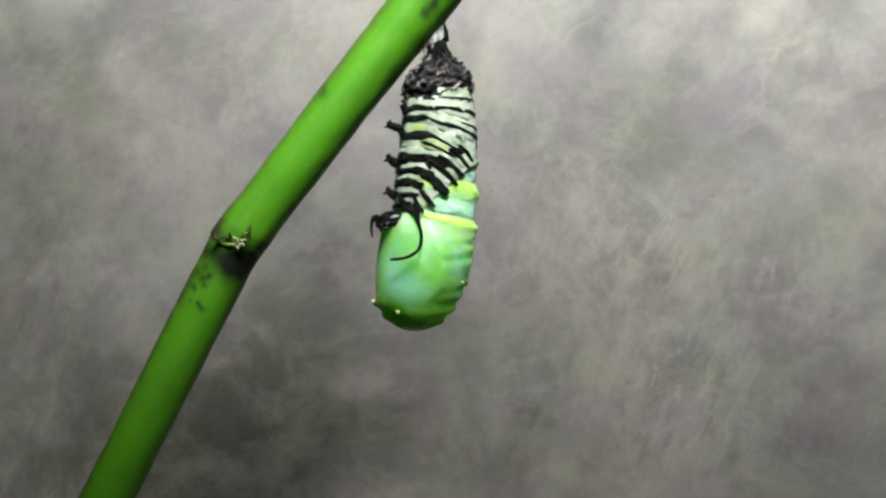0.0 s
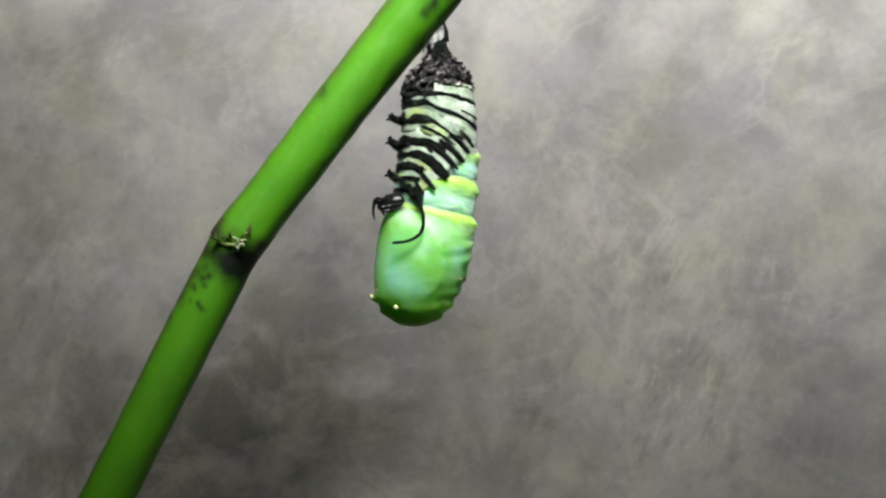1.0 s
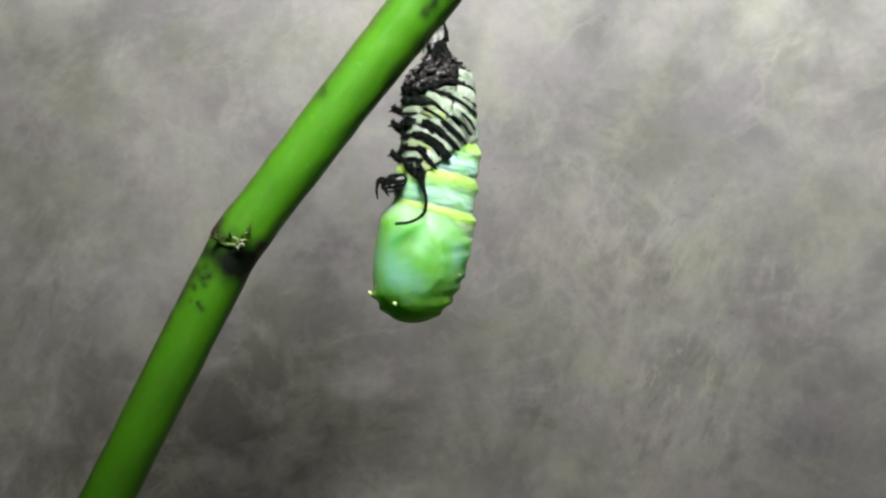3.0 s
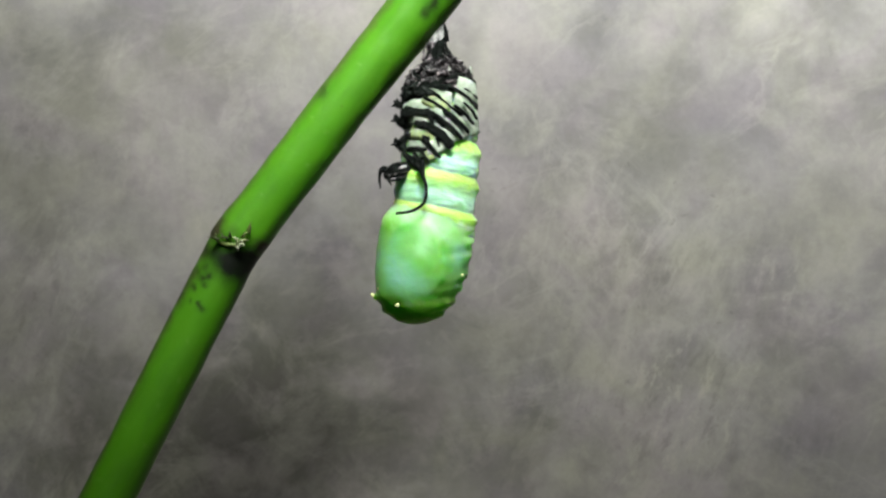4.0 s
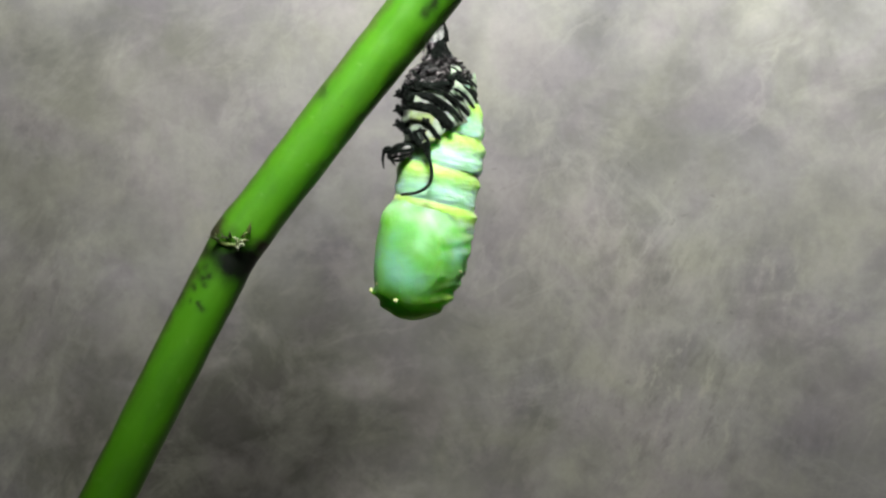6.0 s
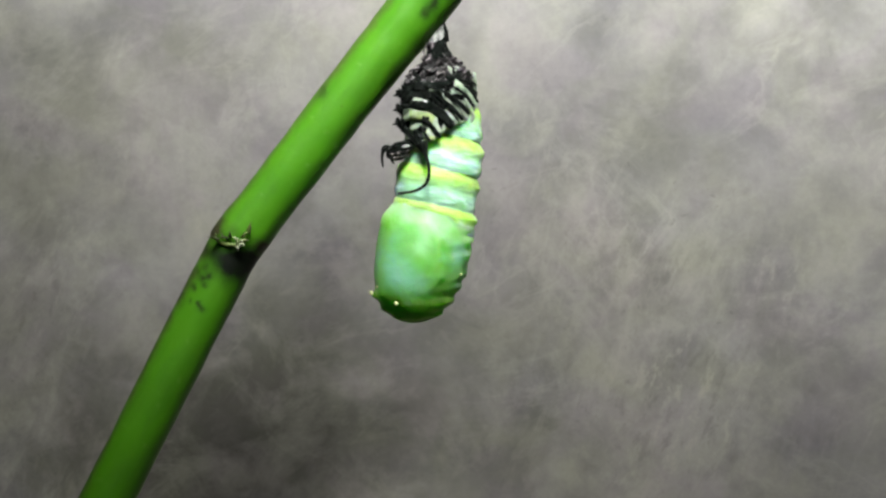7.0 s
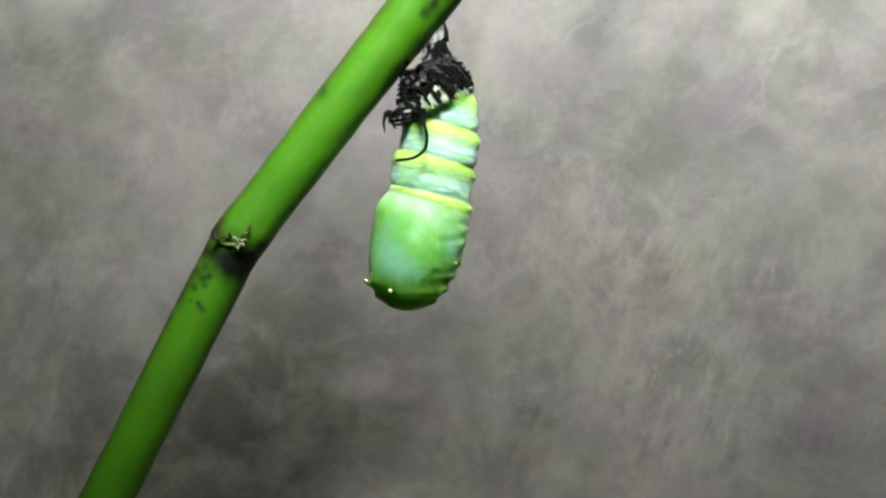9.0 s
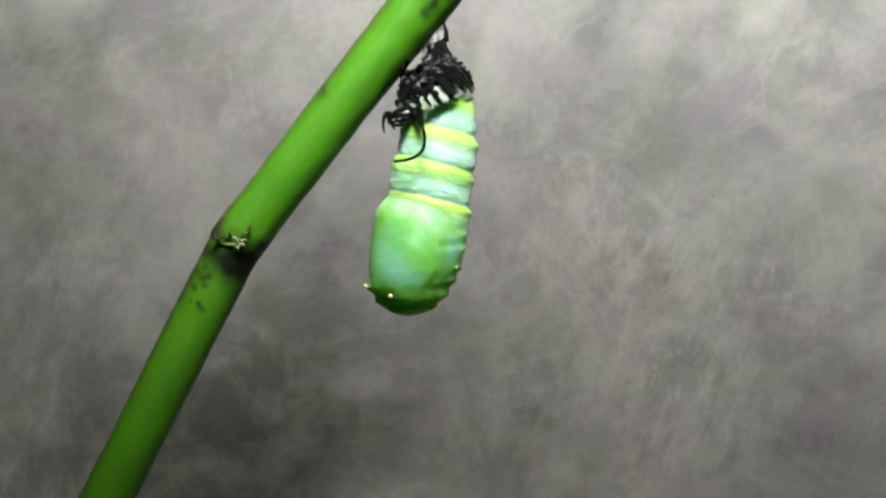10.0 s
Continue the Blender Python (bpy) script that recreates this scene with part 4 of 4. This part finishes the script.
    return tagged(root, "shrivelled black, white and yellow caterpillar skin being shed upwards", "shed skin")


pupa = chrysalis()
skin = shed_skin()


# ---- how they move ----
def lag(x, d):
    """How far the skin at x has risen when the torn edge has risen by d: the back lags behind the belly."""
    return d * (1 - 0.31 * min(1, max(0, (x + 30) / 90)))


def slid(x, h, d):
    """Depth of skin that began at x and h, once the torn edge has risen by d: the upper parts bunch up."""
    d = lag(x, d)
    low, soft, pack = 75.0 - (0.60 if x > 0 else 0.2) * x - (0.14 * max(0, d - 100) * min(1, -x / 40) if x < 0 else 0), 9.5, 0.08
    free = soft * math.log1p(math.exp((h - d - low) / soft))
    whole = soft * math.log1p(math.exp((h - low) / soft))
    return low + free + (h - low - whole) + pack * (whole - free)


def motions():
    # seconds, lean in degrees, shift and lift of the chrysalis, rise and shift of the torn skin, in units
    beats = [
        (0, 0, 0, -0, 0, 0), (0.1, -1.25, 0.8, -8, -4.9, 1.6), (0.2, 3.34, 1.7, 5.2, 9.3, 3.2), (0.3, 3.23, 2.5, 20.1, 25, 4.8),
        (0.4, 3, 3.4, 10, 18.2, 6.4), (0.5, 0.86, 4.2, 2.9, 14, 8), (0.6, 0.6, 3.7, -8.2, 6.5, 7.8), (0.7, 4.79, 3.2, 9, 24.3, 7.6),
        (0.8, 3.26, 2.7, 21.8, 38.3, 7.4), (0.9, 3.52, 2.2, 16.8, 36.2, 7.2), (1, 0.59, 1.7, 7.3, 30, 7), (1.1, 1.67, 1.6, 1.6, 26.5, 7.2),
        (1.2, 4.39, 1.6, 14.8, 39.9, 7.4), (1.3, 3.69, 1.5, 29, 54.2, 7.6), (1.4, 3.88, 1.4, 30.3, 56.9, 7.8), (1.5, 0.38, 1.4, 10.9, 41, 8),
        (1.6, 0.87, 0.9, 6.4, 37.8, 7.8), (1.7, 6.05, 0.5, 29.6, 59.6, 7.6), (1.8, 2.98, 0, 30.4, 61.2, 7.4), (1.9, 2.7, -0.4, 29.6, 61.3, 7.2),
        (2, 0.39, -0.9, 12.7, 47, 7), (2.1, 1.79, -0.2, 8.2, 44.3, 8.4), (2.2, 4.46, 0.4, 28.3, 63.7, 9.8), (2.3, 4.47, 1.1, 29.8, 66.4, 11.2),
        (2.4, 2.82, 1.7, 29.6, 67.5, 12.6), (2.5, 1.18, 2.4, 14.2, 55, 14), (2.6, 2.04, 1.9, 10.7, 54, 13.5), (2.7, 4.56, 1.5, 31.9, 75.3, 12.9),
        (2.8, 3.77, 1, 32.1, 77.7, 12.4), (2.9, 3.24, 0.5, 28.9, 77, 11.9), (3, 0.6, 0, 13.5, 65.3, 11.3), (3.1, 0.99, -0.4, 6.5, 61.3, 10.8),
        (3.2, 5.18, -0.9, 27.2, 82, 10.3), (3.3, 3.2, -1.4, 31.4, 88, 9.7), (3.4, 2.66, -1.8, 28.1, 87.3, 9.2), (3.5, 0.02, -2.3, 12.8, 75.7, 8.7),
        (3.6, 0.42, -2.8, 5.8, 71.6, 8.1), (3.7, 4.6, -3.3, 26.4, 92.4, 7.6), (3.8, 3.42, -3.7, 33.6, 101.1, 7.1), (3.9, 1.75, -4.2, 30.3, 100.2, 6.5),
        (4, -0.55, -4.7, 12, 86, 6), (4.1, 0.56, -5, 6.8, 83.6, 6.2), (4.2, 4.98, -5.4, 29, 105.9, 6.4), (4.3, 2.54, -5.8, 33.1, 111.9, 6.6),
        (4.4, 2.27, -6.2, 31.8, 113, 6.8), (4.5, -0.68, -6.6, 14.7, 100, 7), (4.6, 0.13, -5.7, 7.7, 95.2, 9.2), (4.7, 6.64, -4.8, 36.3, 122.5, 11.4),
        (4.8, 3, -3.9, 36.5, 124.1, 13.6), (4.9, 3.04, -3.1, 35.1, 124.4, 15.8), (5, 0.17, -2.2, 18.6, 111, 18), (5.1, 0.62, -1.5, 10.9, 105, 19),
        (5.2, 6.65, -0.8, 42.1, 134.1, 20), (5.3, 2.15, -0.1, 35.5, 129.1, 21), (5.4, 2.34, 0.6, 33.4, 128.1, 22), (5.5, 0.64, 1.3, 21, 118, 23),
        (5.6, 1.36, 1.1, 14.1, 112.5, 22.4), (5.7, 5.88, 0.9, 35.8, 132.6, 21.8), (5.8, 3.48, 0.8, 37.9, 135.3, 21.2), (5.9, 3.03, 0.6, 34.4, 132.8, 20.6),
        (6, 0.48, 0.5, 18.7, 119.3, 20), (6.1, 0.95, 0.3, 11.4, 113.5, 19.4), (6.2, 5.22, 0.1, 31.7, 132.4, 18.8), (6.3, 3.32, -0, 35.6, 136.6, 18.2),
        (6.4, 2.87, -0.2, 32.1, 134.1, 17.6), (6.5, 0.31, -0.4, 16.4, 120.7, 17), (6.6, 0.79, -0.5, 9.1, 114.8, 16.4), (6.7, 5.06, -0.7, 29.4, 133.8, 15.8),
        (6.8, 2.52, -0.8, 30, 135, 15.2), (6.9, 2.98, -1, 24.7, 130.9, 14.6), (7, 0.15, -1.2, 14.1, 122, 14), (7.1, 6.27, -2.1, 38.3, 145.2, 13.6),
        (7.2, 0.46, -3, 30.6, 139.7, 13.2), (7.3, 0.36, -3.9, 29.3, 140, 12.8), (7.4, 0.77, -4.8, 21.9, 134.7, 12.4), (7.5, 1.81, -5.8, 27.3, 141, 12),
        (7.6, 3.41, -5.2, 41, 155.9, 14.6), (7.7, 1.2, -4.6, 31.4, 149.7, 17.2), (7.8, 0.64, -4.1, 28.4, 149.5, 19.8), (7.9, 0.09, -3.5, 13.3, 138.4, 22.4),
        (8, 4.99, -2.9, 33.4, 159, 25), (8.1, 0.16, -3.4, 30.1, 158.1, 24), (8.2, -0.22, -3.8, 28.7, 158.9, 23), (8.3, 1.68, -4.2, 23.6, 156.4, 22),
        (8.4, 3.46, -4.6, 26.9, 161.3, 21), (8.5, 3.2, -5.1, 35.4, 171, 20), (8.6, 0.54, -5.1, 31.1, 169.5, 18.6), (8.7, 2.32, -5.1, 25.7, 167, 17.2),
        (8.8, -0.6, -5.2, 21, 165.1, 15.8), (8.9, 5.37, -5.2, 42.3, 186.6, 14.4), (9, 0.93, -5.2, 34.6, 182, 13), (9.1, -0.85, -5.8, 31.7, 180.6, 12.8),
        (9.2, 1.3, -6.4, 25.7, 176.5, 12.6), (9.3, 2.56, -7, 35.6, 186.7, 12.4), (9.4, 1.67, -7.6, 37.9, 190.1, 12.2), (9.5, 0.9, -8.2, 30.9, 185, 12),
        (9.6, 2.08, -8.4, 33, 186.9, 11), (9.7, 1.24, -8.6, 34.2, 188, 10), (9.8, 3.56, -8.8, 37.9, 191.4, 9), (9.9, -1.47, -9, 31.7, 185.8, 8),
        (10, 0.34, -9.2, 26.4, 181, 7),
    ]
    walk(pupa, [(t, Matrix.Translation(HANG + Vector((sx, 0, up)) * U) @ pose(0, 0, 0, 0, lean, 0)) for t, lean, sx, up, rise, side in beats])
    # the abdomen bows towards the back as it works the skin upwards
    for seg, h in SEGMENTS:
        z, bow = seg.location.z, math.exp(-((h - 150) / 95) ** 2)
        walk(seg, [(t, pose((0.42 * side - 6 * max(0, 1 - t / 3.5) + 5 * min(1, max(0, (t - 3) / 3))) * bow * U, 0, z)) for t, lean, sx, up, rise, side in beats])
    walk(skin, [(t, Matrix.Translation(HANG) @ pose(0, 0, 0, 0, lean * 0.8, 0)) for t, lean, sx, up, rise, side in beats])
    for ob, h in MOVING:
        x, y, z = ob.location
        stays = 0.15 if "leg" in ob.name or "fringe" in ob.name else 0.5 if "head" in ob.name else 1.0
        k = min(1, h / 300) ** 2
        rows = []
        for t, lean, sx, up, rise, side in beats:
            swing = radians(lean * 0.2) * h * k
            drift = max(rise, 0) * (0.10 if "head" in ob.name else 0.07 if "fringe" in ob.name else 0.13 if "leg" in ob.name else 0.0)
            after = slid(x / U, h, max(rise, 0))
            if ob.name.startswith("leg"):
                # the legs stack up above one another before the crumple takes them in
                after = float(np.interp(max(rise, 0), [0, 55, 118, 185], [h, h - (22 if h < 180 else 55), (104, 134, 160)[(h > 180) + (h > 240)], (84, 94, 104)[(h > 180) + (h > 240)]]))
            if "head" in ob.name:
                after -= 0.07 * max(rise, 0)
            if "fringe" in ob.name:
                after = h - max(rise, 0) * (1 - 0.11 * max(0, (x / U + 37) / 60))
                after = max(after, 68 - 0.05 * x / U)
            if "fringe" in ob.name:
                drift -= 12 * min(1, max(0, (rise - 120) / 50)) * min(1, max(0, x / U / 40))
            rows.append((t, pose(x + (side * k * stays - swing + drift) * U, y, z + (h - after) * U, 0, lean * 0.2 * k, 0)))
        walk(ob, rows)
    for ob, centre, one, two, part_by, chance in BUNCHING:
        out = Vector((centre.x + 6, centre.y, 0)).normalized()
        turn = math.sin(chance * 37) if part_by > 0 else 0.0
        rows = []
        for t, lean, sx, up, rise, side in beats:
            d = max(rise, 0)
            h = -centre.z
            k = min(1, h / 300) ** 2
            after = slid(centre.x, h, d)
            a, b = slid(one[0], one[1], d), slid(two[0], two[1], d)
            run = two[0] - one[0]
            tilt = math.degrees(math.atan2(b - a, abs(run)) - math.atan2(two[1] - one[1], abs(run))) * (1 if run > 0 else -1)
            tilt = max(-38, min(38, tilt)) * min(1, abs(run) / 20)
            dd = lag(centre.x, d)
            slip = 0.15 * d * min(1, max(0, (-centre.x - 10) / 50)) * min(1, max(0, (after - 112) / 36))
            slip += 0.45 * side * min(1, max(0, -centre.x / 40)) * min(1, max(0, (130 - after) / 25)) * min(1, d / 60)
            tight = min(1, max(0, 1.3 * (after - (h - dd)) / max(dd, 25)))
            if part_by < 0:
                # pale skin folds in under the black as it reaches the bunch
                shift = out * part_by * min(1, max(0, (98 - (0.25 if centre.x < 0 else 0.45) * centre.x + 34 * min(1, max(0, (d - 115) / 50)) * min(1, max(0, (centre.x - 15) / 30)) - after) / 24))
                after += 12 * tight ** 3
            else:
                shift = out * (part_by * tight * (1 + 0.6 * chance) - (-1.0 * tight if part_by < 1 else 0) - max(0, 72 - after) * 0.55 - max(0, (86 if centre.x < 8 else 72) + (12 if centre.x < 8 else 26) * min(1, max(0, (d - 130) / 40)) - after) * 2.2 * min(1, max(0, (d - 90) / 60)) - 10 * min(1, max(0, (d - 120) / 50)) * min(1, max(0, centre.x / 40)))
            swing = radians(lean * 0.2) * h * k
            rows.append((t, pose((centre.x + slip + shift.x + side * k * 0.12 - swing) * U, (centre.y + shift.y) * U, -after * U,
                                 28 * turn * tight, tilt + lean * 0.2 * k + 16 * chance * tight, 0) @ Matrix.Translation(-centre * U)))
        walk(ob, rows)


motions()
